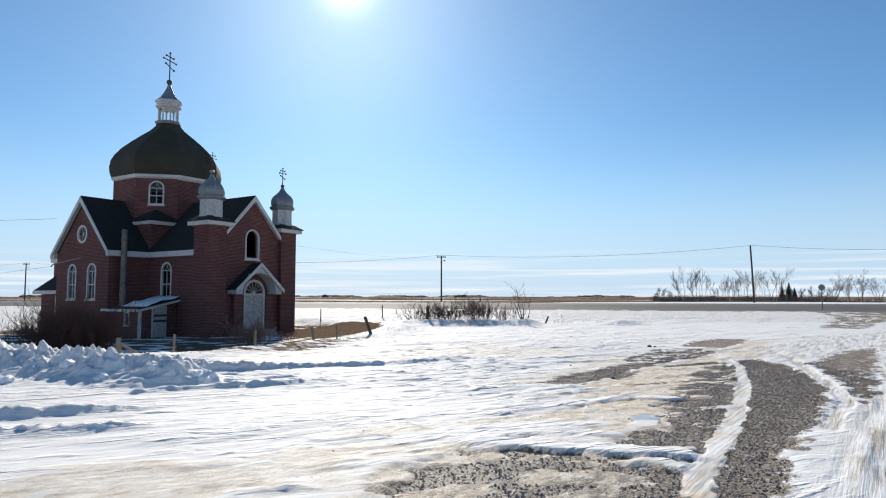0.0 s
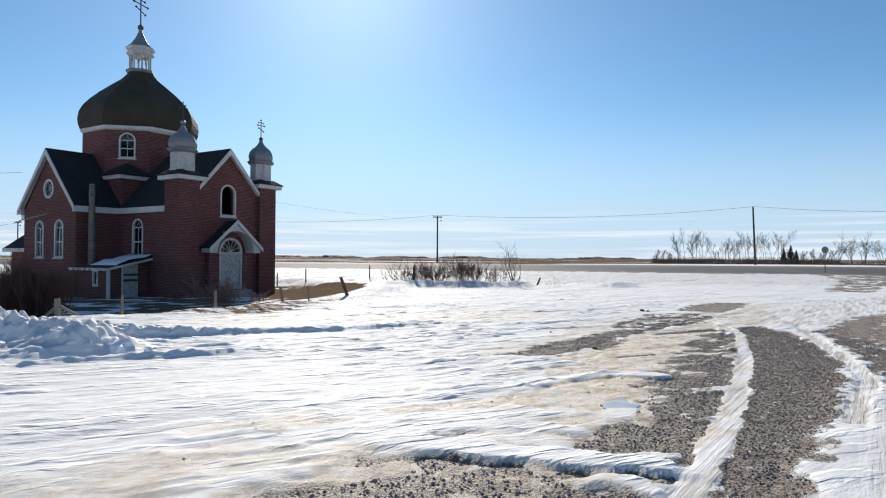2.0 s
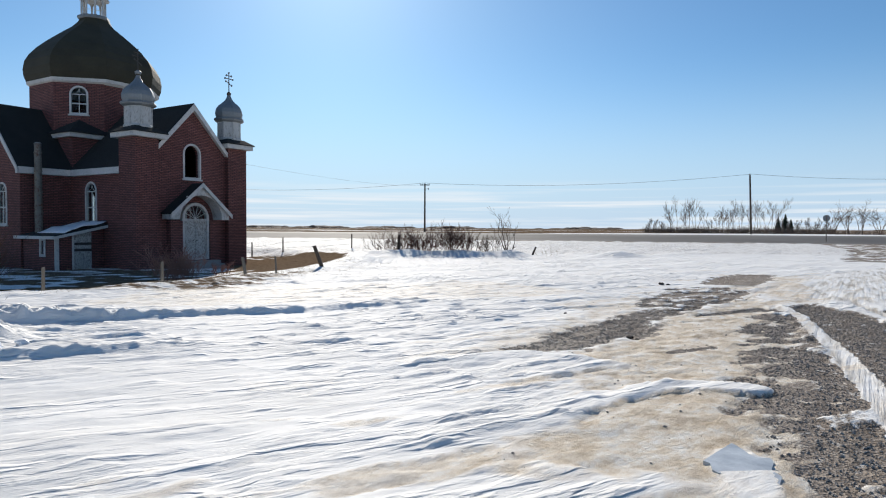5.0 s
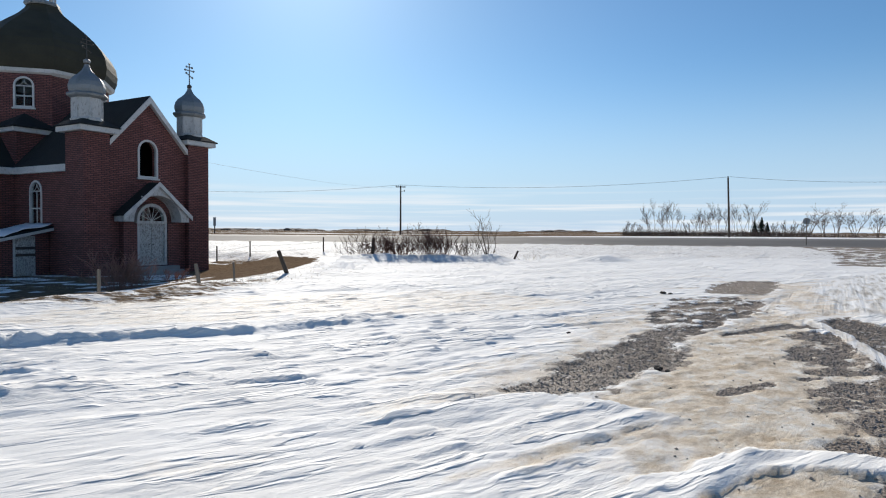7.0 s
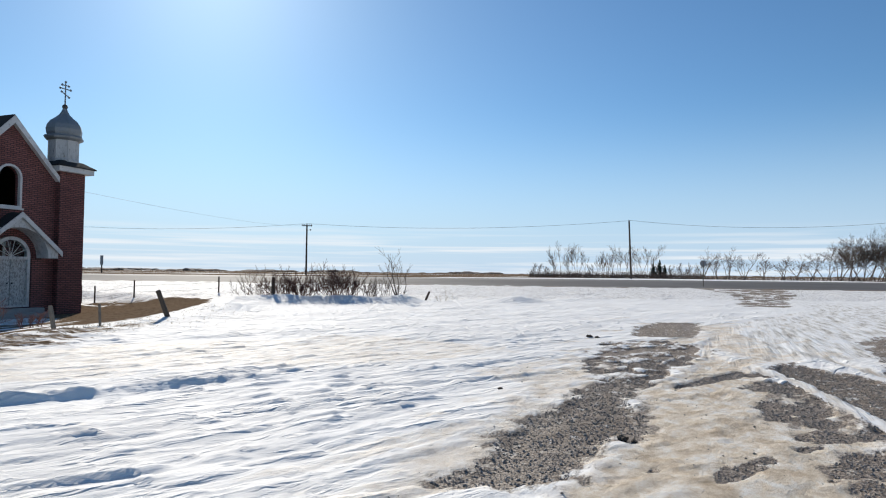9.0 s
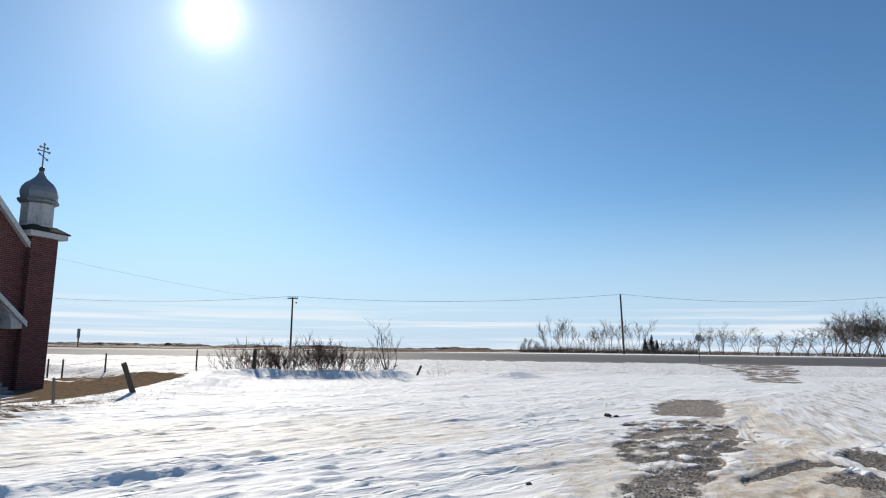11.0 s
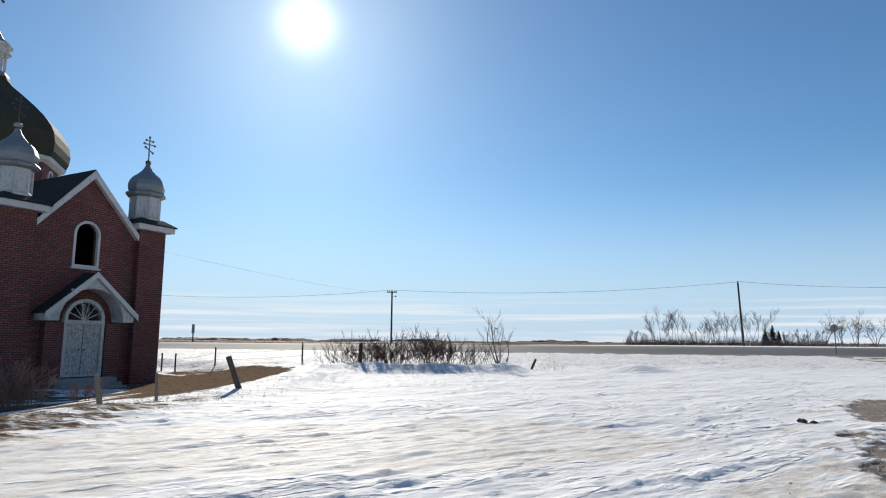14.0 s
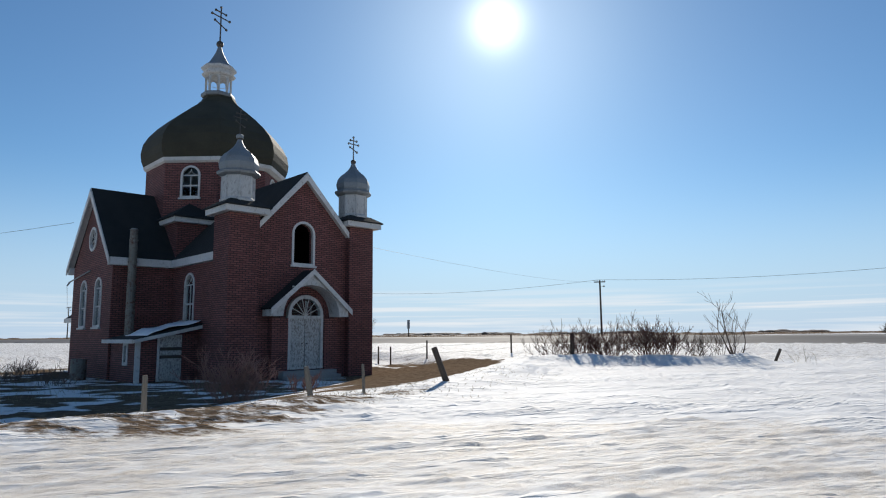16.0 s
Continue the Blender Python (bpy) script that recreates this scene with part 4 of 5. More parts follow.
# corner towers
for s in (-1, 1):
    cx, cy = 8.9, 2.93 * s
    tower = part("tower", boxed(cx - 0.7, cx + 0.7, cy - 0.67, cy + 0.67, FOOT, 6.1), BRICK, church, "square brick corner tower with a tin cupola")
    part("cornice", boxed(cx - 0.98, cx + 0.98, cy - 0.95, cy + 0.95, 6.1, 6.34), TRIM, tower)
    part("cornice_roof", lofted([(1.04 * q, 6.34), (1.04 * q, 6.39), (0.6 * q, 6.68)], 4, math.pi / 4, Matrix.Translation((cx, cy, 0))), ROOF, tower)
    at = Matrix.Translation((cx, cy, 0))
    cupola = part("cupola", lofted([(0.72, 6.55), (0.74, 6.72), (0.66, 6.8), (0.66, 7.72)], 8, TURN8, at), PEEL, tower, "octagonal drum with peeling paint")
    for k in range(8):
        a = OCT + k * math.pi / 4
        r = 0.66 / c8 + 0.012
        side = plane((cx + r * math.cos(a), cy + r * math.sin(a), 0), (-math.sin(a), math.cos(a), 0), (0, 0, 1))
        part("arched_panel", slab(arch(0, 6.86, 0.38, 7.62), [arch(0, 6.9, 0.3, 7.58)], 0.03, side), PEEL, cupola)
        a2 = a + math.pi / 8
        bm = bmesh.new()
        tube(bm, (cx + 0.66 * math.cos(a2), cy + 0.66 * math.sin(a2), 6.78), (cx + 0.66 * math.cos(a2), cy + 0.66 * math.sin(a2), 7.74), 0.035, 0.035, 5)
        part("corner_bead", bm, PEEL, cupola)
    part("cupola_cornice", lofted([(0.7, 7.7), (0.86, 7.78), (0.9, 7.86), (0.86, 7.93), (0.74, 7.96)], 8, TURN8, at), TIN, tower)
    part("small_dome", lofted([(0.74, 7.92), (0.8, 8.08), (0.82, 8.26), (0.76, 8.48), (0.62, 8.68), (0.42, 8.84), (0.26, 9.0), (0.15, 9.18), (0.09, 9.36), (0.07, 9.42)], 8, TURN8, at), TIN, tower)
    part("orb", lofted(ball(0.13, 9.42), 10, 0, at), IRON, tower, smooth=True)
    three_bar_cross(cx, cy, 9.5, 10.66, [(0.17, 0.18, 0.0), (0.35, 0.28, 0.0), (0.62, 0.2, 0.1)], 0.034 if s > 0 else 0.024, TIN if s > 0 else IRON)
    if s < 0:
        part("finial", lofted([(0.08, 9.36), (0.15, 9.42), (0.17, 9.52), (0.1, 9.58)], 8, 0, at), TIN, tower)

# porch with its arched front, doors and fanlight
PORCH = plane((10.12, 0, 0), (0, 1, 0), (0, 0, 1))
porch = part("porch_roof", gable_roof(9.3, 10.22, 1.97, 2.26, 3.92, 0.07, "x"), ROOF, church, "small gabled porch roof over the entrance")
gable = slab([(-1.86, 2.26), (-1.86, 1.92), (-1.38, 1.92)] + [(-1.38 * math.cos(math.pi * k / 12), 1.92 + 1.34 * math.sin(math.pi * k / 12)) for k in range(1, 12)] + [(1.38, 1.92), (1.86, 1.92), (1.86, 2.26), (0, 3.8)], [], 0.06, PORCH)
part("porch_front", gable, PEEL, porch, "white boards cut to a round arch")
bm = bmesh.new()
vault = [(1.38 * math.cos(math.pi * k / 12), 1.92 + 1.34 * math.sin(math.pi * k / 12)) for k in range(13)]
for lo, hi in zip(vault, vault[1:]):
    f = [bm.verts.new((x, y * g, z)) for (y, z), x, g in ((lo, 9.33, 1), (hi, 9.33, 1), (hi, 10.06, 1), (lo, 10.06, 1), (lo, 9.33, 1.03), (hi, 9.33, 1.03), (hi, 10.06, 1.03), (lo, 10.06, 1.03))]
    for face in ((0, 1, 2, 3), (7, 6, 5, 4), (0, 3, 7, 4), (1, 5, 6, 2)):
        bm.faces.new([f[i] for i in face])
part("porch_vault", bm, PEEL, porch)
for s in (-1, 1):
    y0, y1 = sorted((1.5 * s, 1.9 * s))
    part("porch_beam", boxed(9.32, 10.05, y0, y1, 1.92, 2.2), PEEL, porch)
    bm = bmesh.new()
    prism(bm, [(0, 3.94), (0, 3.7), (s * 1.99, 2.0), (s * 1.99, 2.24)], 0.04, PORCH @ Matrix.Translation((0, 0, 0.1)))
    bmesh.ops.recalc_face_normals(bm, faces=bm.faces[:])
    part("porch_barge_board", bm, TRIM, porch)
    y0, y1 = sorted((0.9 * s + 0.05, 1.6 * s))
    part("porch_wall", boxed(9.3, 9.62, y0, y1, FOOT, 1.86), BRICK, porch)
    for k in (2, 4, 6):
        a = math.pi * k / 14
        y, z = 1.46 * math.cos(a) * s, 1.92 + 1.4 * math.sin(a)
        part("porch_moulding", boxed(10.122, 10.16, y - 0.08, y + 0.08, z + 0.1, z + 0.17), TRIM, porch)
DOOR = plane((9.5, 0, 0), (0, 1, 0), (0, 0, 1))
surround = part("door_frame", slab(arch(0.05, -0.3, 1.74, 2.86, 14), [[(-0.69, -0.22), (0.79, -0.22), (0.79, 1.84), (-0.69, 1.84)], [(0.77, 1.97), *[(0.05 + 0.74 * math.cos(math.pi * k / 12), 1.97 + 0.74 * math.sin(math.pi * k / 12)) for k in range(1, 12)], (-0.67, 1.97)]], 0.22, DOOR @ Matrix.Translation((0, 0, 0.06))), PEEL, church)
bm = bmesh.new()
prism(bm, [(0.8, 1.97), *[(0.05 + 0.75 * math.cos(math.pi * k / 12), 1.97 + 0.75 * math.sin(math.pi * k / 12)) for k in range(1, 12)], (-0.7, 1.97)], 0.008, DOOR @ Matrix.Translation((0, 0, -0.04)))
part("fanlight", bm, GLASS, surround)
for k in range(1, 7):
    a = math.pi * k / 7
    bm = bmesh.new()
    tube(bm, DOOR @ Vector((0.05, 1.97, -0.01)), DOOR @ Vector((0.05 + 0.74 * math.cos(a), 1.97 + 0.74 * math.sin(a), -0.01)), 0.017, 0.017)
    part("fan_bar", bm, TRIM, surround)
for s, lo, hi in ((-1, -0.69, 0.04), (1, 0.06, 0.79)):
    leaf = part("door", boxed(9.42, 9.47, lo + 0.005, hi - 0.005, -0.22, 1.84), FLAKED, church, "panelled wooden door leaf with flaking white paint")
    for z0, z1 in ((-0.1, 0.42), (0.52, 1.02), (1.12, 1.74)):
        part("door_panel", boxed(9.468, 9.482, lo + 0.1, hi - 0.1, z0, z1, bevel=0.006), FLAKED, leaf)
    bm = bmesh.new()
    tube(bm, (9.47, lo + 0.6 if s < 0 else lo + 0.07, 0.78), (9.53, lo + 0.6 if s < 0 else lo + 0.07, 0.78), 0.03, 0.03, 8)
    part("door_knob", bm, IRON, leaf)
steps = tagged(empty("entrance_steps", CHURCH_M), "low weathered concrete steps before the church doors", "steps")
for x1, z1 in ((10.1, -0.34), (10.45, -0.52), (10.8, -0.68)):
    part("step", boxed(9.62, x1, -1.3, 1.3, -1.2, z1, bevel=0.02), CONCRETE, steps)
part("foundation", boxed(-8.55, 9.34, -3.23, 3.23, FOOT - 0.1, -0.72), CONCRETE, church)
part("foundation", boxed(-3.08, 3.08, -5.93, 5.93, FOOT - 0.1, -0.72), CONCRETE, church)

# rear annex
annex = part("annex_wall", boxed(-7.6, -3.06, -4.6, -3.2, FOOT, 2.1), BRICK, church, "low rear annex with a lean-to roof")
bm = bmesh.new()
prism(bm, [(-5.0, 2.1), (-5.0, 2.2), (-3.2, 3.5), (-3.2, 3.4)], 4.9, plane((-7.95, 0, 0), (0, 1, 0), (0, 0, 1)))
bmesh.ops.recalc_face_normals(bm, faces=bm.faces[:])
part("annex_roof", bm, ROOF, annex)
part("annex_fascia", boxed(-7.95, -3.06, -5.05, -5.0, 1.95, 2.2), TRIM, annex)
window(plane((0, -4.6, 0), (1, 0, 0), (0, 0, 1)), lambda u, v, w, t: [(u - w / 2, v), (u + w / 2, v), (u + w / 2, t), (u - w / 2, t)], -5.2, 0.5, 0.8, 1.85, annex, None, bars=False)

# lean-to shed in the corner of nave and transept
part("shed_wall", boxed(6.05, 6.2, -5.8, -3.25, FOOT, 1.0), BRICK, church, "small lean-to shed with a patched white door")
part("shed_wall", slab([(3.1, FOOT), (6.05, FOOT), (6.05, 0.95), (3.1, 0.95)], [[(4.86, 0.06), (5.2, 0.06), (5.2, 0.78), (4.86, 0.78)]], 0.12, plane((0, -5.8, 0), (1, 0, 0), (0, 0, 1))), BRICK, church)
part("shed_window", slab([(4.74, -0.06), (5.32, -0.06), (5.32, 0.9), (4.74, 0.9)], [[(4.9, 0.08), (5.16, 0.08), (5.16, 0.76), (4.9, 0.76)]], 0.08, plane((0, -5.83, 0), (1, 0, 0), (0, 0, 1))), PEEL, church)
part("shed_gable", prism(bmesh.new(), [(-5.8, 1.0), (-3.25, 1.0), (-3.25, 1.5)], 0.14, plane((6.05, 0, 0), (0, 1, 0), (0, 0, 1))), BRICK, church)
bm = bmesh.new()
prism(bm, [(-6.0, 0.98), (-3.22, 1.58), (-3.22, 1.68), (-6.0, 1.06)], 3.45, plane((3.07, 0, 0), (0, 1, 0), (0, 0, 1)))
bmesh.ops.recalc_face_normals(bm, faces=bm.faces[:])
part("shed_roof", bm, ROOF, church)
bm = bmesh.new()
prism(bm, [(-6.02, 0.86), (-3.22, 1.46), (-3.22, 1.6), (-6.02, 1.0)], 0.05, plane((6.52, 0, 0), (0, 1, 0), (0, 0, 1)))
bmesh.ops.recalc_face_normals(bm, faces=bm.faces[:])
part("shed_fascia", bm, TRIM, church)
part("shed_fascia", boxed(2.6, 6.5, -6.05, -6.0, 0.86, 1.02), TRIM, church)
part("corner_board", boxed(6.19, 6.24, -5.83, -5.62, FOOT, 0.96), TRIM, church)
shed_door = part("shed_door", boxed(6.2, 6.25, -4.85, -3.95, -0.85, 1.2), FLAKED, church, "white plank door with two dark straps")
for z in (0.22, 0.55):
    part("strap", boxed(6.252, 6.268, -4.85, -3.95, z, z + 0.13), IRON, shed_door)
part("shed_door_frame", boxed(6.2, 6.23, -4.95, -4.86, -0.9, 1.2), TRIM, church)

# stovepipe chimney up the transept wall
bm = bmesh.new()
ring_loft(bm, [(0.187, 1.1), (0.196, 2.2), (0.212, 2.21), (0.212, 2.27), (0.187, 2.28), (0.187, 3.3), (0.204, 3.31), (0.204, 3.37), (0.178, 3.38), (0.178, 4.4), (0.200, 4.41), (0.200, 4.47), (0.178, 4.48), (0.178, 5.4), (0.196, 5.41), (0.196, 5.46), (0.170, 5.47), (0.170, 5.9)], 12, 0, Matrix.Translation((3.6, -5.25, 0)))
chimney = part("chimney", bm, STOVEPIPE, church, "rusty round stovepipe chimney", smooth=False)
part("chimney_cap", lofted([(0.2, 5.9), (0.14, 5.92), (0.14, 5.97)], 10, 0, Matrix.Translation((3.6, -5.25, 0))), TIN, chimney)
bm = bmesh.new()
tube(bm, (-3.37, -6.0, 3.95), (0.05, -6.0, 4.28), 0.035, 0.035, 6)
tube(bm, (-3.37, -6.0, 3.95), (-3.45, -6.1, 3.75), 0.05, 0.03, 6)
part("service_conduit", bm, TIN, church)

# snow left on the shed roof
bm = bmesh.new()
rows = []
for i in range(13):
    u = i / 12
    row = []
    for j in range(9):
        v = j / 8
        y = -5.5 + 2.22 * u
        x = 3.9 + 2.62 * v
        rim = min(1, 5 * min(u, 1 - u + 0.2) * 1.2) * min(1, 6 * v * (1.12 - v) + 0.05)
        top = 1.0 + (y + 6.0) * 0.223 + 0.08
        row.append(bm.verts.new((x + 0.05 * math.sin(9 * u), y, top + rim * (0.13 + 0.14 * noise.noise((u * 4, v * 4, 1.7))))))
    rows.append(row)
for a, b in zip(rows, rows[1:]):
    for j in range(8):
        bm.faces.new((a[j], a[j + 1], b[j + 1], b[j]))
bmesh.ops.recalc_face_normals(bm, faces=bm.faces[:])
ext = bmesh.ops.extrude_face_region(bm, geom=bm.faces[:])
for v in [g for g in ext["geom"] if isinstance(g, bmesh.types.BMVert)]:
    v.co.z -= 0.03
bmesh.ops.recalc_face_normals(bm, faces=bm.faces[:])
snow_cap = part("snow_patch", bm, SNOW_CAP, None, smooth=True)
snow_cap.matrix_world = CHURCH_M
tagged(snow_cap, "patch of old snow lying on the shed roof", "snow")


def at_church(x, y):
    p = CHURCH_M @ Vector((x, y, 0))
    return p.x, p.y


# fuel barrel by the transept
bx, by = at_church(2.0, -6.75)
bm = lofted([(0.3, 0), (0.32, 0.02), (0.32, 0.3), (0.335, 0.31), (0.335, 0.34), (0.32, 0.35), (0.32, 0.6), (0.335, 0.61), (0.335, 0.64), (0.32, 0.65), (0.32, 0.93), (0.3, 0.95)], 16)
barrel = part("barrel", bm, STOVEPIPE)
barrel.matrix_world = pose(bx, by, ground_z(bx, by) - 0.03)
tagged(barrel, "rusty grey fuel barrel standing beside the church wall", "barrel")


# ---- plants ----
def sticks(name, rods, material, parent, sides=3):
    """One mesh of many tapered sticks, each (foot, tip, foot radius, tip radius)."""
    a, b = np.array([k[0] for k in rods], float), np.array([k[1] for k in rods], float)
    ra, rb = np.array([k[2] for k in rods])[:, None], np.array([k[3] for k in rods])[:, None]
    d = (b - a) / np.maximum(np.linalg.norm(b - a, axis=1, keepdims=True), 1e-6)
    side = np.cross(d, np.where(np.abs(d[:, 2:3]) > 0.9, [[1.0, 0, 0]], [[0, 0, 1.0]]))
    side /= np.linalg.norm(side, axis=1, keepdims=True)
    up = np.cross(d, side)
    ring = [math.cos(2 * math.pi * k / sides) * side + math.sin(2 * math.pi * k / sides) * up for k in range(sides)]
    verts = np.stack([a + c * ra for c in ring] + [b + c * rb for c in ring], 1).reshape(-1, 3)
    quad = np.array([(k, (k + 1) % sides, sides + (k + 1) % sides, sides + k) for k in range(sides)])
    faces = (np.arange(len(a))[:, None, None] * 2 * sides + quad[None]).reshape(-1, 4)
    me = bpy.data.meshes.new(name)
    me.from_pydata(verts, [], faces.tolist())
    me.materials.append(material)
    ob = new(name, me)
    ob.parent = parent
    return ob


def fork(rods, rnd, p, d, length, r, level, wide, rise, shoots=2, least=0.003):
    """Grow a limb in three bends, with side shoots that fork in turn."""
    for k in range(3):
        d = (d + Vector((rnd.gauss(0, 0.16), rnd.gauss(0, 0.16), rnd.gauss(rise, 0.1)))).normalized()
        e = p + d * length / 3
        rods.append((p, e, max(r, least), max(r * 0.78, least)))
        p, r = e, r * 0.78
        if level:
            for _ in range(shoots if k else 1):
                f = (d + Vector((rnd.uniform(-wide, wide), rnd.uniform(-wide, wide), rnd.uniform(-0.3, 0.45)))).normalized()
                fork(rods, rnd, p, f, length * rnd.uniform(0.4, 0.65), r * 0.6, level - 1, wide, rise, shoots, least)


def bush(name, x, y, wide, deep, high, stems, material, label, seed, category="bush", thin=0.012, lean=0.5, level=1):
    """A leafless clump: stems fan out of the ground and fork into twigs."""
    rnd = random.Random(seed)
    rods = []
    for _ in range(stems):
        px, py = rnd.gauss(0, wide * 0.2), rnd.gauss(0, deep * 0.22)
        base = Vector((px, py, ground_z(x + px, y + py) - 0.04))
        d = Vector((px / wide * lean * 2.4 + rnd.gauss(0, 0.32), rnd.gauss(0, 0.3), 1)).normalized()
        tall = high * (rnd.uniform(0.35, 0.8) if rnd.random() < 0.85 else rnd.uniform(0.8, 1.05))
        fork(rods, rnd, base, d, tall, thin * rnd.uniform(0.7, 1.2), level, 0.8, 0.08, 2, thin * 0.4)
    ob = tagged(empty(name, pose(x, y, 0)), label, category)
    first = rods[::5]
    tagged(sticks("stem_mass", first, material, ob), kind="stuff")
    tagged(sticks("twig_mass", [k for i, k in enumerate(rods) if i % 5], material, ob), kind="stuff")
    return ob


def bare_tree(x, y, high, seed, label, stems, spread, group="", r0=0.05, lean=0.0, level=3, wide=0.75, rise=0.1, shoots=2, least=0.006):
    """A leafless tree: trunks that fork into limbs, branches and a haze of twigs."""
    rnd = random.Random(seed)
    tree = tagged(empty("tree", pose(x, y, ground_z(x, y) - 0.1)), label, "tree", group)
    rods = []
    for s in range(stems):
        p = Vector((rnd.gauss(0, 0.05 * high * (stems > 1)), rnd.gauss(0, 0.05 * high * (stems > 1)), 0))
        d = Vector((rnd.uniform(-spread, spread) + lean, rnd.uniform(-spread, spread), 1)).normalized()
        tall = high * (rnd.uniform(0.65, 0.95) if s else 1.0)
        r = r0 * tall / high
        e = p + d * tall * 0.22
        part("trunk", tube(bmesh.new(), p, e, r * 1.15, r, 6), TWIG, tree)
        fork(rods, rnd, e, d, tall * 0.66, r * 0.95, level, wide, rise, shoots, least)
    sticks("crown", rods, TWIG, tree)
    return tree


bush("bush", -15.0, 26.4, 3.0, 2.2, 1.5, 480, RED_TWIG, "dense leafless brown bush behind the snow bank", 1, thin=0.014, lean=0.25, level=2)
for k, (x, y, w, h, n) in enumerate(((-2.0, 46.6, 1.5, 1.2, 16), (-0.9, 46.5, 1.7, 1.15, 34), (0.5, 46.6, 1.7, 1.05, 46), (2.2, 46.7, 1.6, 1.15, 50), (3.2, 46.6, 1.2, 1.0, 24), (4.2, 46.5, 1.0, 0.8, 12))):
    bush("bush", x, y, w, 1.0, h, n, RED_TWIG if k in (1, 2, 3, 4) else TWIG, "leafless red-brown shrub growing along the snow drift", 20 + k, thin=0.016, lean=0.8, level=2)
for k, (x, y, w, h, n) in enumerate(((-9.7, 32.2, 1.1, 1.1, 34), (-9.1, 32.3, 1.2, 0.85, 26), (-7.9, 33.2, 1.0, 0.45, 12))):
    bush("shrub", x, y, w, 0.9, h, n, SHRUB_TWIG, "low reddish dry shrub in front of the church", 40 + k, category="shrub", thin=0.014, lean=1.1, level=2)
bare_tree(5.6, 45.9, 2.15, 3, "small leafless tree leaning out of the drift", 4, 0.55, r0=0.04, lean=-0.12, level=2, wide=0.7, rise=0.12)
bush("bush", 5.0, 46.1, 1.8, 0.8, 1.1, 14, TWIG, "leafless brush at the foot of a small tree", 61, lean=0.9, level=2)
for k, (x, y) in enumerate(((-23.6, 38.4), (-20.6, 37.4), (-27.5, 42.5))):
    bush("bush", x, y, 1.8, 1.2, 0.6, 26, TWIG, "brown brush against the church yard", 70 + k, level=2)
bush("weeds", 8.2, 46.2, 1.4, 0.6, 0.7, 10, DRY_GRASS, "a few dry weed stalks in the snow", 80, category="weeds", thin=0.006)
bush("bush", -47.0, 139.0, 6.0, 3.0, 2.4, 40, TWIG, "round bare bush beyond the highway", 81, thin=0.03, level=2)


def along(bearing, far):
    """Place at a bearing in degrees to the right of +y, from the middle of the walk."""
    return 1.07 + far * math.sin(radians(bearing)), 9.86 + far * math.cos(radians(bearing))


# groves beyond the highway
rnd = random.Random(9)
for k in range(40):
    b = 19.0 + k * 0.34 + rnd.uniform(-0.15, 0.15)
    tall = 4.6 if 20.6 < b < 23.6 or 26.0 < b < 29.0 else 3.4 if 24.4 < b < 26 else 2.0
    x, y = along(b, rnd.uniform(126, 138))
    bare_tree(x, y, tall * rnd.uniform(0.75, 1.08), 100 + k, "leafless poplar in a grove beyond the highway", rnd.choice((1, 2, 2)), 0.16, "grove trees", 0.045, level=3, wide=0.6, rise=0.14, least=0.009)
for k, (b, high) in enumerate(((32.8, 4.6), (33.9, 4.2), (34.7, 4.6), (35.9, 4.3), (37.3, 3.7), (38.7, 3.5), (39.6, 3.9), (40.6, 3.8), (41.6, 4.3), (42.5, 5.4), (43.2, 6.2), (43.9, 6.4), (44.6, 6.3), (45.4, 6.4), (46.3, 6.0), (47.6, 5.8), (49.0, 6.2), (50.5, 5.6))):
    x, y = along(b, rnd.uniform(119, 125))
    bare_tree(x, y, high * 0.9, 200 + k, "spreading leafless willow in a row beyond the highway", 4 if high < 5 else 6, 0.5, "willow row", 0.075, level=3, wide=0.9, rise=0.0, shoots=3 if high > 5 else 2, least=0.009)


def spruce(x, y, high, seed):
    rnd = random.Random(seed)
    tree = tagged(empty("spruce_tree", pose(x, y, ground_z(x, y))), "small dark green spruce beyond the highway", "tree", "spruces")
    bm = bmesh.new()
    tube(bm, (0, 0, 0), (0, 0, high), 0.1, 0.02, 6)
    part("trunk", bm, TWIG, tree)
    bm = bmesh.new()
    for _ in range(260):
        z = high * rnd.uniform(0.08, 1.0)
        a, r = rnd.uniform(0, 6.28), (high - z) * 0.3 + 0.08
        p = Vector((0, 0, z))
        e = Vector((r * math.cos(a), r * math.sin(a), z - r * 0.3))
        tube(bm, p, e, 0.08, 0.03, 3)
    part("crown", bm, SPRUCE, tree)


for b, h in ((29.0, 3.0), (29.5, 3.6), (29.9, 2.6)):
    spruce(*along(b, 132), h, int(b * 10))
# low scrub under the groves
rods = []
for k in range(2400):
    b = rnd.uniform(18.6, 33.5) if k % 3 else rnd.uniform(33.5, 52)
    x, y = along(b, rnd.uniform(122, 134) if b < 33 else rnd.uniform(118, 126))
    tall = rnd.uniform(0.4, 1.3) * (1.0 if b < 33 else 0.55)
    fork(rods, rnd, Vector((x, y, 0.7)), Vector((rnd.gauss(0, 0.3), rnd.gauss(0, 0.3), 1)).normalized(), tall, 0.03, 1, 0.9, 0.05)
tagged(sticks("scrub", rods, TWIG, None), "thick bare scrub along the highway", "scrub", kind="stuff")

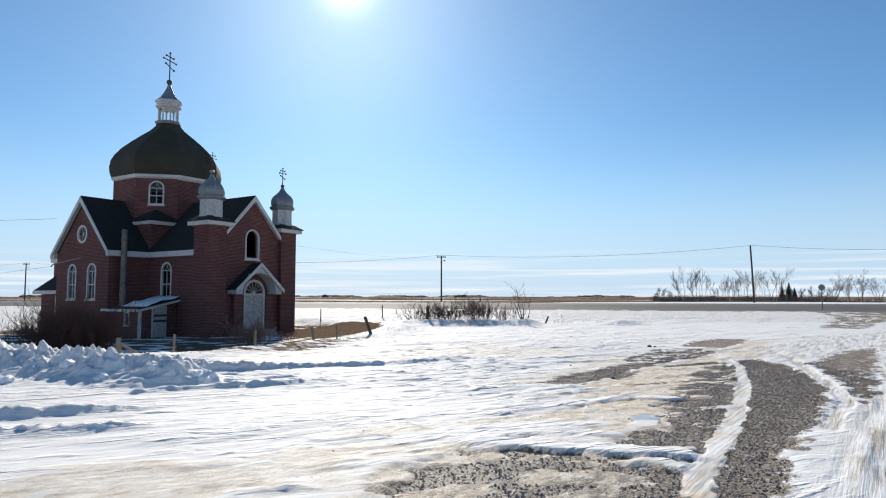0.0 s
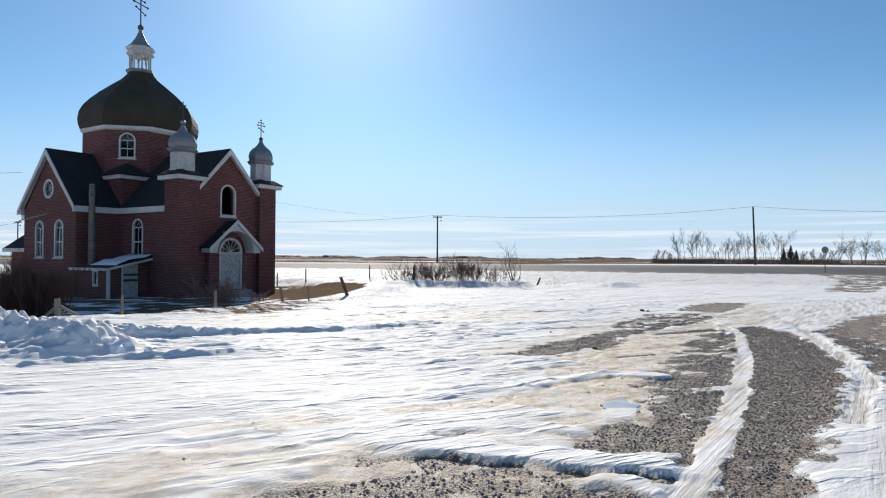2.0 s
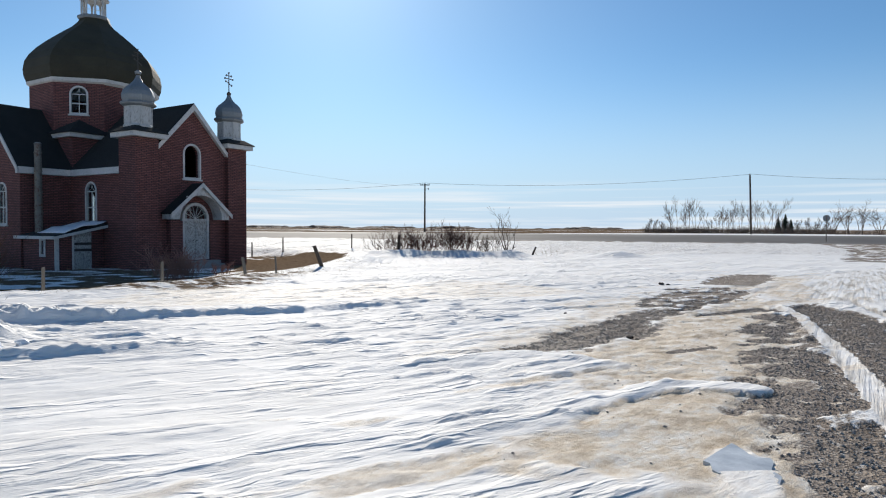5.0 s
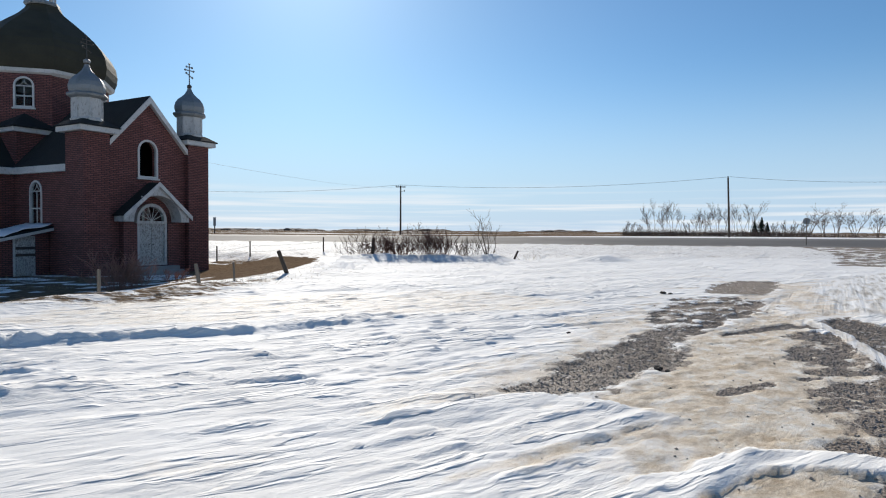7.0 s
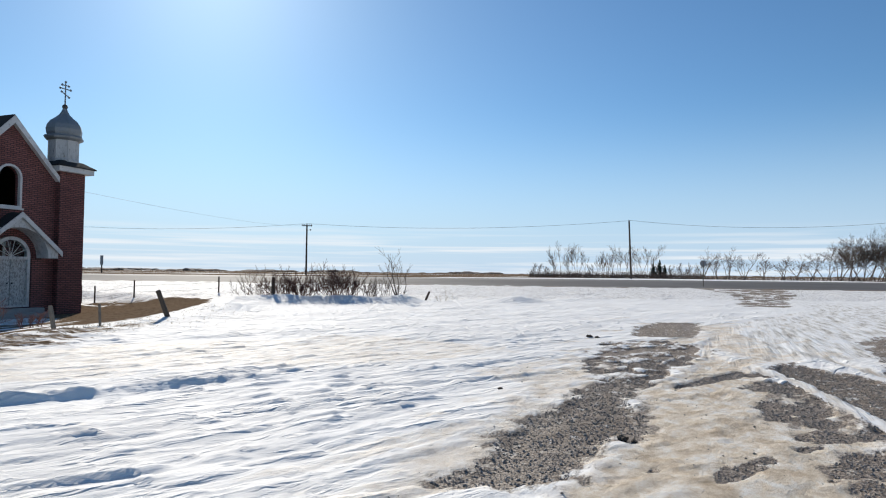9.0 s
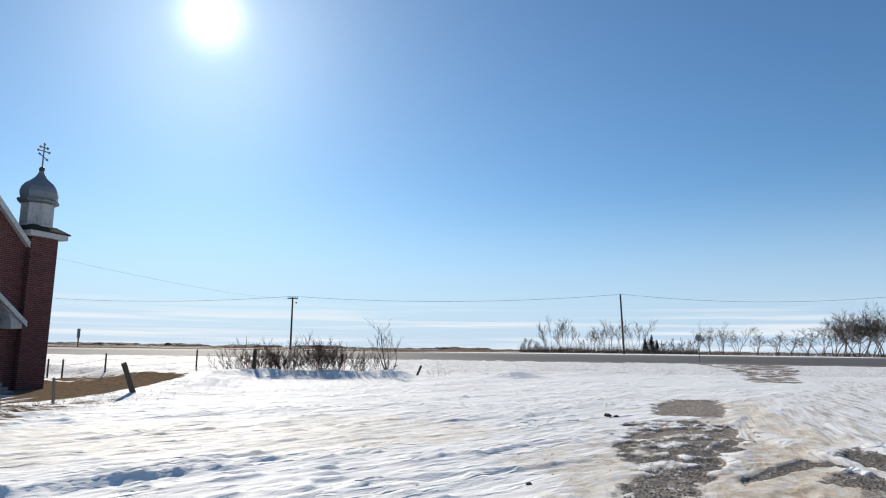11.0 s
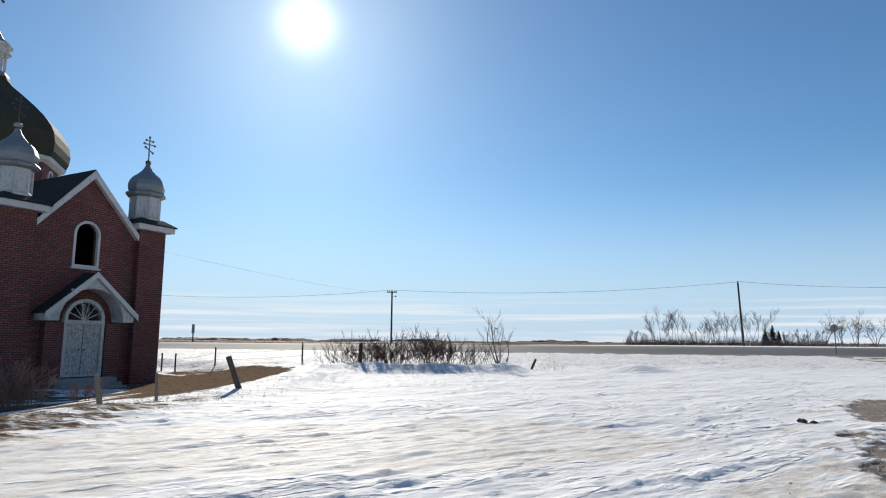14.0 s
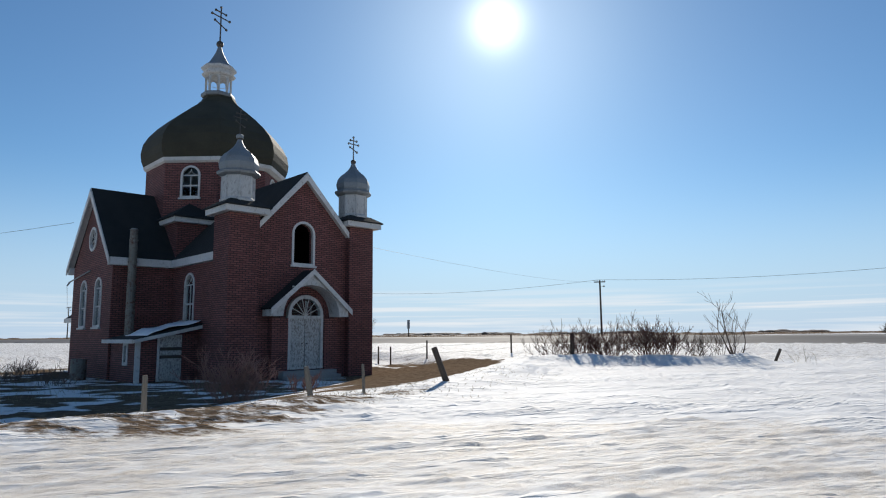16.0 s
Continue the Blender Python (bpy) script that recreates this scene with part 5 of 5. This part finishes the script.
# far woods and farmyards on the horizon
bm = bmesh.new()
for k in range(520):
    if k % 4:
        b0 = (-17.0, -9.5, -4.0, 1.6, 2.2, -14.0, 14.0, -26.0, -28.5, -31.0)[k % 10]
        b = rnd.gauss(b0, 0.9)
    else:
        b = rnd.uniform(-50, 60)
    far = rnd.uniform(1700, 2300)
    x, y = along(b, far)
    h = rnd.uniform(2.5, 7.0) if k % 4 else rnd.uniform(1.0, 3.0)
    w = rnd.uniform(8, 22)
    ring_loft(bm, [(w, -3), (w * 0.95, h * 0.6), (w * 0.5, h), (w * 0.1, h * 1.05)], 7, rnd.uniform(0, 1), Matrix.Translation((x, y, 0)))
tagged(part("far_woods", bm, TWIG), "low dark woods along the far horizon", "woods", kind="stuff")

# dry grass tufts through the snow at the fence and on the lawn
bm = bmesh.new()
for k in range(2600):
    t = rnd.random()
    if k < 1100:
        i = min(int(t * 6), 5)
        (ax, ay), (bx, by) = FENCE[1 + i], FENCE[2 + i]
        f = rnd.random()
        x, y = ax + (bx - ax) * f + rnd.gauss(0.3, 0.7), ay + (by - ay) * f + rnd.gauss(-0.3, 0.7)
        high = rnd.uniform(0.02, 0.09)
    else:
        x, y = rnd.uniform(-26, -9), rnd.uniform(26, 42)
        if (x + 26) * 0.6 + 26 > y + 2 or y > 44 + (x + 26) * 0.1:
            continue
        high = rnd.uniform(0.05, 0.28)
    z = ground_z(x, y) - 0.02
    tube(bm, (x, y, z), (x + rnd.uniform(-0.1, 0.1), y + rnd.uniform(-0.1, 0.1), z + high), 0.006, 0.002, 3)
tagged(part("dry_grass", bm, DRY_GRASS), "thin dry grass poking through the snow", "grass", kind="stuff")


# ---- fences, poles, sign ----
def post(x, y, high, r, lean_x, lean_y, label, material=WOOD, square=False):
    z = ground_z(x, y)
    bm = bmesh.new()
    rnd = random.Random(int(abs(x * 100)))
    ring_loft(bm, [(r * 1.05, -0.3), (r, high * 0.3), (r * rnd.uniform(0.9, 1.05), high * 0.7), (r * 0.95, high - 0.03), (r * 0.8, high)], 4 if square else 9, 0.4)
    ob = part("fence_post", bm, material)
    ob.matrix_world = pose(x, y, z) @ pose(0, 0, 0, lean_x, lean_y, 0)
    return tagged(ob, label, "fence post", "old fence posts")


post(-3.55, 32.2, 0.9, 0.08, 6, -19, "thick dark weathered fence post leaning far over", CREOSOTE)
post(-4.82, 29.75, 0.47 - ground_z(-4.82, 29.75), 0.035, 0, -3, "thin weathered wooden fence post in the snow", square=True)
post(-5.72, 28.95, 0.46 - ground_z(-5.72, 28.95), 0.06, 4, -8, "short weathered wooden fence post leaning")
post(-7.45, 25.95, 0.44 - ground_z(-7.45, 25.95), 0.05, 0, 0, "upright weathered wooden fence post in the snow")
post(-9.65, 23.45, 0.41 - ground_z(-9.65, 23.45), 0.05, 0, 1, "upright weathered wooden fence post in the snow")
corner_post = post(-10.9, 22.05, 0.75, 0.09, 0, -4, "weathered corner fence post with a slanting brace")
for px, py, pz in ((1.0, -0.2, 0.02), (-0.75, 0.1, 0.0)):
    bm = bmesh.new()
    tube(bm, (0.02, 0, 0.55), (px, py, pz), 0.045, 0.045, 6)
    part("brace", bm, WOOD, corner_post)
post(-1.1, 46.0, 0.95, 0.1, 0, 1, "thick dark fence post among the shrubs", CREOSOTE)
post(7.2, 46.0, 0.55, 0.06, 8, 22, "short broken fence post leaning", CREOSOTE)
far_posts = [(-22.0, 53.9), (-17.5, 54.1), (-13.2, 54.2), (-12.45, 54.3), (-10.2, 54.5), (-5.1, 54.8)]
for x, y in far_posts:
    post(x, y, 1.1, 0.05, 0, 0, "thin dark fence post before the highway ditch", CREOSOTE)


def cable(name, a, b, sag, r, label, parent=None):
    bm = bmesh.new()
    a, b = Vector(a), Vector(b)
    n = 14
    pts = [a.lerp(b, k / n) - Vector((0, 0, sag * 4 * (k / n) * (1 - k / n))) for k in range(n + 1)]
    side = (b - a).cross(Vector((0, 0, 1))).normalized() * r
    up = Vector((0, 0, r))
    rings = [[bm.verts.new(p + o) for o in (side, up, -side, -up)] for p in pts]
    for c0, c1 in zip(rings, rings[1:]):
        for k in range(4):
            bm.faces.new((c0[k], c0[(k + 1) % 4], c1[(k + 1) % 4], c1[k]))
    bm.faces.new(rings[0][::-1])
    bm.faces.new(rings[-1])
    ob = part(name, bm, WIRE, parent)
    return ob if parent else tagged(ob, label, "wire")


for h in (0.35, 0.75):
    for (ax, ay), (bx, by) in zip(far_posts, far_posts[1:]):
        cable("fence_wire", (ax, ay, ground_z(ax, ay) + h), (bx, by, ground_z(bx, by) + h), 0.05, 0.006, "thin rusty fence wire")


def utility_pole(x, y, top, arm, lean=0.0):
    z = ground_z(x, y)
    pole = tagged(empty("utility_pole", pose(x, y, z, 0, lean, 0)), "dark wooden utility pole with crossarm beyond the highway" if arm else "dark wooden utility pole beyond the highway", "utility pole", "utility poles")
    part("shaft", lofted([(0.17, -0.3), (0.16, 1.0), (0.12, top - z - 0.1), (0.1, top - z)], 10), CREOSOTE, pole)
    if arm:
        part("crossarm", boxed(-0.85, 0.85, -0.06, 0.06, top - z - 0.35, top - z - 0.2), CREOSOTE, pole)
        for u in (-0.75, -0.4, 0.4, 0.75):
            part("insulator", lofted([(0.03, top - z - 0.2), (0.06, top - z - 0.12), (0.05, top - z - 0.02), (0.02, top - z + 0.02)], 8, 0, Matrix.Translation((u, 0, 0))), PORCELAIN, pole)
        bm = bmesh.new()
        tube(bm, (0, 0, top - z - 1.1), (0.55, 0, top - z - 0.9), 0.03, 0.03, 5)
        ring_loft(bm, [(0.05, -0.12), (0.12, -0.08), (0.1, 0.08), (0.03, 0.12)], 8, 0, Matrix.Translation((0.62, 0, top - z - 0.95)))
        part("yard_light", bm, IRON, pole)
    else:
        part("insulator", lofted([(0.03, top - z), (0.08, top - z + 0.06), (0.07, top - z + 0.16), (0.02, top - z + 0.2)], 8), PORCELAIN, pole)
    return Vector((x, y, top))


tops = [utility_pole(-150, 173, 10.0, True), utility_pole(-100, 156, 9.8, True), utility_pole(-50, 139, 9.6, True), utility_pole(-0.35, 122, 9.45, True),
        utility_pole(50.0, 105, 9.95, False, -2.2), utility_pole(87.0, 92, 9.7, False), utility_pole(130.0, 77, 9.7, False)]
for a, b in zip(tops, tops[1:]):
    cable("power_line", a + Vector((0, 0, 0.1)), b + Vector((0, 0, 0.1)), 1.0, 0.02, "sagging overhead power line")
p = CHURCH_M @ Vector((8.9, 3.6, 5.4))
cable("power_line", tops[3] - Vector((0, 0, 0.3)), p, 0.5, 0.006, "thin service line running to the church")
p = CHURCH_M @ Vector((-3.45, -6.1, 3.8))
cable("power_line", p, tops[0] - Vector((0, 0, 0.6)), 1.6, 0.01, "thin service line running to the church")
cable("power_line", CHURCH_M @ Vector((-3.0, -6.1, 7.0)), (-80, 60, 10.5), 0.8, 0.01, "thin service line running to the church")

sx, sy = 46.6, 80.3
sz = ground_z(sx, sy)
sign = tagged(empty("road_sign", pose(sx, sy, max(sz, 0.45), 0, 0, -24)), "eight-sided road sign seen from its grey back", "road sign")
bm = bmesh.new()
box(bm, -0.045, 0.045, -0.03, 0.03, -0.3, 2.75)
part("sign_post", bm, WOOD, sign)
part("sign_plate", lofted([(0.4, 0), (0.4, 0.012)], 8, math.pi / 8, pose(0, 0.035, 2.45, 90, 0, 0)), SIGN_BACK, sign)
mx, my = -37.2, 139.0
bm = bmesh.new()
box(bm, -0.1, 0.1, -0.05, 0.05, -0.3, 3.1)
marker = part("sign_post", bm, CREOSOTE)
part("marker_plate", boxed(-0.26, 0.26, -0.08, -0.05, 1.5, 3.2), SIGN_BACK, marker)
marker.matrix_world = pose(mx, my, ground_z(mx, my))
tagged(marker, "narrow marker post with a dark plate beyond the highway", "sign post")


# ---- frozen puddle ----
def ice_material():
    m, n, l, b = nodes_of("grey_puddle_ice")
    l.new(ramp(n, l, noise_fac(n, l, 4.0, 6, 0.65), [(0.35, (0.36, 0.38, 0.4)), (0.65, (0.6, 0.62, 0.63))]), b.inputs["Base Color"])
    b.inputs["Roughness"].default_value = 0.32
    bumped(n, l, b, noise_fac(n, l, 7.0, 5), 0.4, 0.02)
    return m


bm = bmesh.new()
ring = []
for k, (ax, ay) in enumerate(PUDDLE):
    bx, by = PUDDLE[(k + 1) % len(PUDDLE)]
    for f in range(8):
        x, y = ax + (bx - ax) * f / 8, ay + (by - ay) * f / 8
        w = 0.16 * noise.noise((x * 5, y * 5, 3.1))
        ring.append((x + w, y + w, ground_z(x + w, y + w)))
level = sum(p[2] for p in ring) / len(ring) + 0.006
top = [bm.verts.new((x, y, level)) for x, y, _ in ring]
foot = [bm.verts.new((x, y, level - 0.08)) for x, y, _ in ring]
bm.faces.new(top)
for k in range(len(ring)):
    j = (k + 1) % len(ring)
    bm.faces.new((top[j], top[k], foot[k], foot[j]))
bmesh.ops.recalc_face_normals(bm, faces=bm.faces[:])
tagged(part("ice_patch", bm, ice_material()), "frozen grey puddle among the gravel", "ice")


# ---- stones and clods ----
def clod(x, y, r, seed, name, material, label, category, flat=0.6):
    rnd = random.Random(seed)
    bm = bmesh.new()
    bmesh.ops.create_icosphere(bm, subdivisions=2, radius=r)
    for v in bm.verts:
        v.co *= 1 + 0.55 * noise.noise(v.co * 2.2 / r + Vector((seed, 0, 0)))
        v.co.z *= flat
    ob = part(name, bm, material)
    ob.location = (x, y, ground_z(x, y) + r * flat * 0.4)
    return tagged(ob, label, category)


for k, (x, y, r) in enumerate(((4.17, 16.07, 0.055), (4.27, 16.02, 0.035), (8.25, 26.16, 0.08), (8.45, 26.1, 0.06), (3.7, 18.9, 0.035))):
    clod(x, y, r, 5 + k, "dirt_clod", CLOD, "dark frozen clod of dirt on the lot", "clod")
for k, (x, y, r) in enumerate(((-5.15, 14.4, 0.24), (-5.5, 14.7, 0.13), (-6.3, 14.3, 0.12), (-7.4, 14.2, 0.13), (-8.6, 15.0, 0.15), (-6.9, 15.2, 0.13), (-4.9, 14.9, 0.09), (-9.6, 14.4, 0.14))):
    clod(x, y, r, 25 + k, "snow_block", SNOW_CAP, "broken block of hard snow in the plough bank", "snow block", 0.8)

STONE = surface("grey_gravel_stone", (0.17, 0.147, 0.125), (0.42, 0.375, 0.33), 30, 0.9)
stone_rnd = np.random.RandomState(4)
sx_, sy_ = stone_rnd.uniform(-1.5, 11.0, 170000), stone_rnd.uniform(4.5, 22.0, 170000)
_, s_gravel, s_dirty, _, _ = ground_parts(sx_, sy_)
keep = (s_gravel > 0.55) | ((s_dirty > 0.5) & (stone_rnd.uniform(0, 1, len(sx_)) < 0.012))
sx_, sy_ = sx_[keep], sy_[keep]
sz_ = np.array([ground_z(x, y) for x, y in zip(sx_, sy_)])
shape = np.array([(1, 0, 0), (-0.2, 0.95, 0.1), (-0.9, -0.3, 0), (0.1, -0.9, 0.05), (0.1, 0.1, 0.8), (0, 0, -0.6)])
tris = np.array([(0, 1, 4), (1, 2, 4), (2, 3, 4), (3, 0, 4), (1, 0, 5), (2, 1, 5), (3, 2, 5), (0, 3, 5)])
count = len(sx_)
r = 0.005 + 0.017 * stone_rnd.rand(count) ** 4
a = stone_rnd.uniform(0, 6.28, count)
body = shape[None] * stone_rnd.uniform(0.75, 1.25, (count, 6, 1)) * r[:, None, None]
ca, sa = np.cos(a)[:, None], np.sin(a)[:, None]
verts = np.stack([sx_[:, None] + body[..., 0] * ca - body[..., 1] * sa, sy_[:, None] + body[..., 0] * sa + body[..., 1] * ca, sz_[:, None] + 0.004 + body[..., 2] * 0.8], -1).reshape(-1, 3)
faces = (np.arange(count)[:, None, None] * 6 + tris[None]).reshape(-1, 3).tolist()
me = bpy.data.meshes.new("gravel_stones")
me.from_pydata(verts, [], faces)
me.materials.append(STONE)
tagged(new("gravel_stones", me), "loose grey gravel stones on the lot", "gravel", kind="stuff")
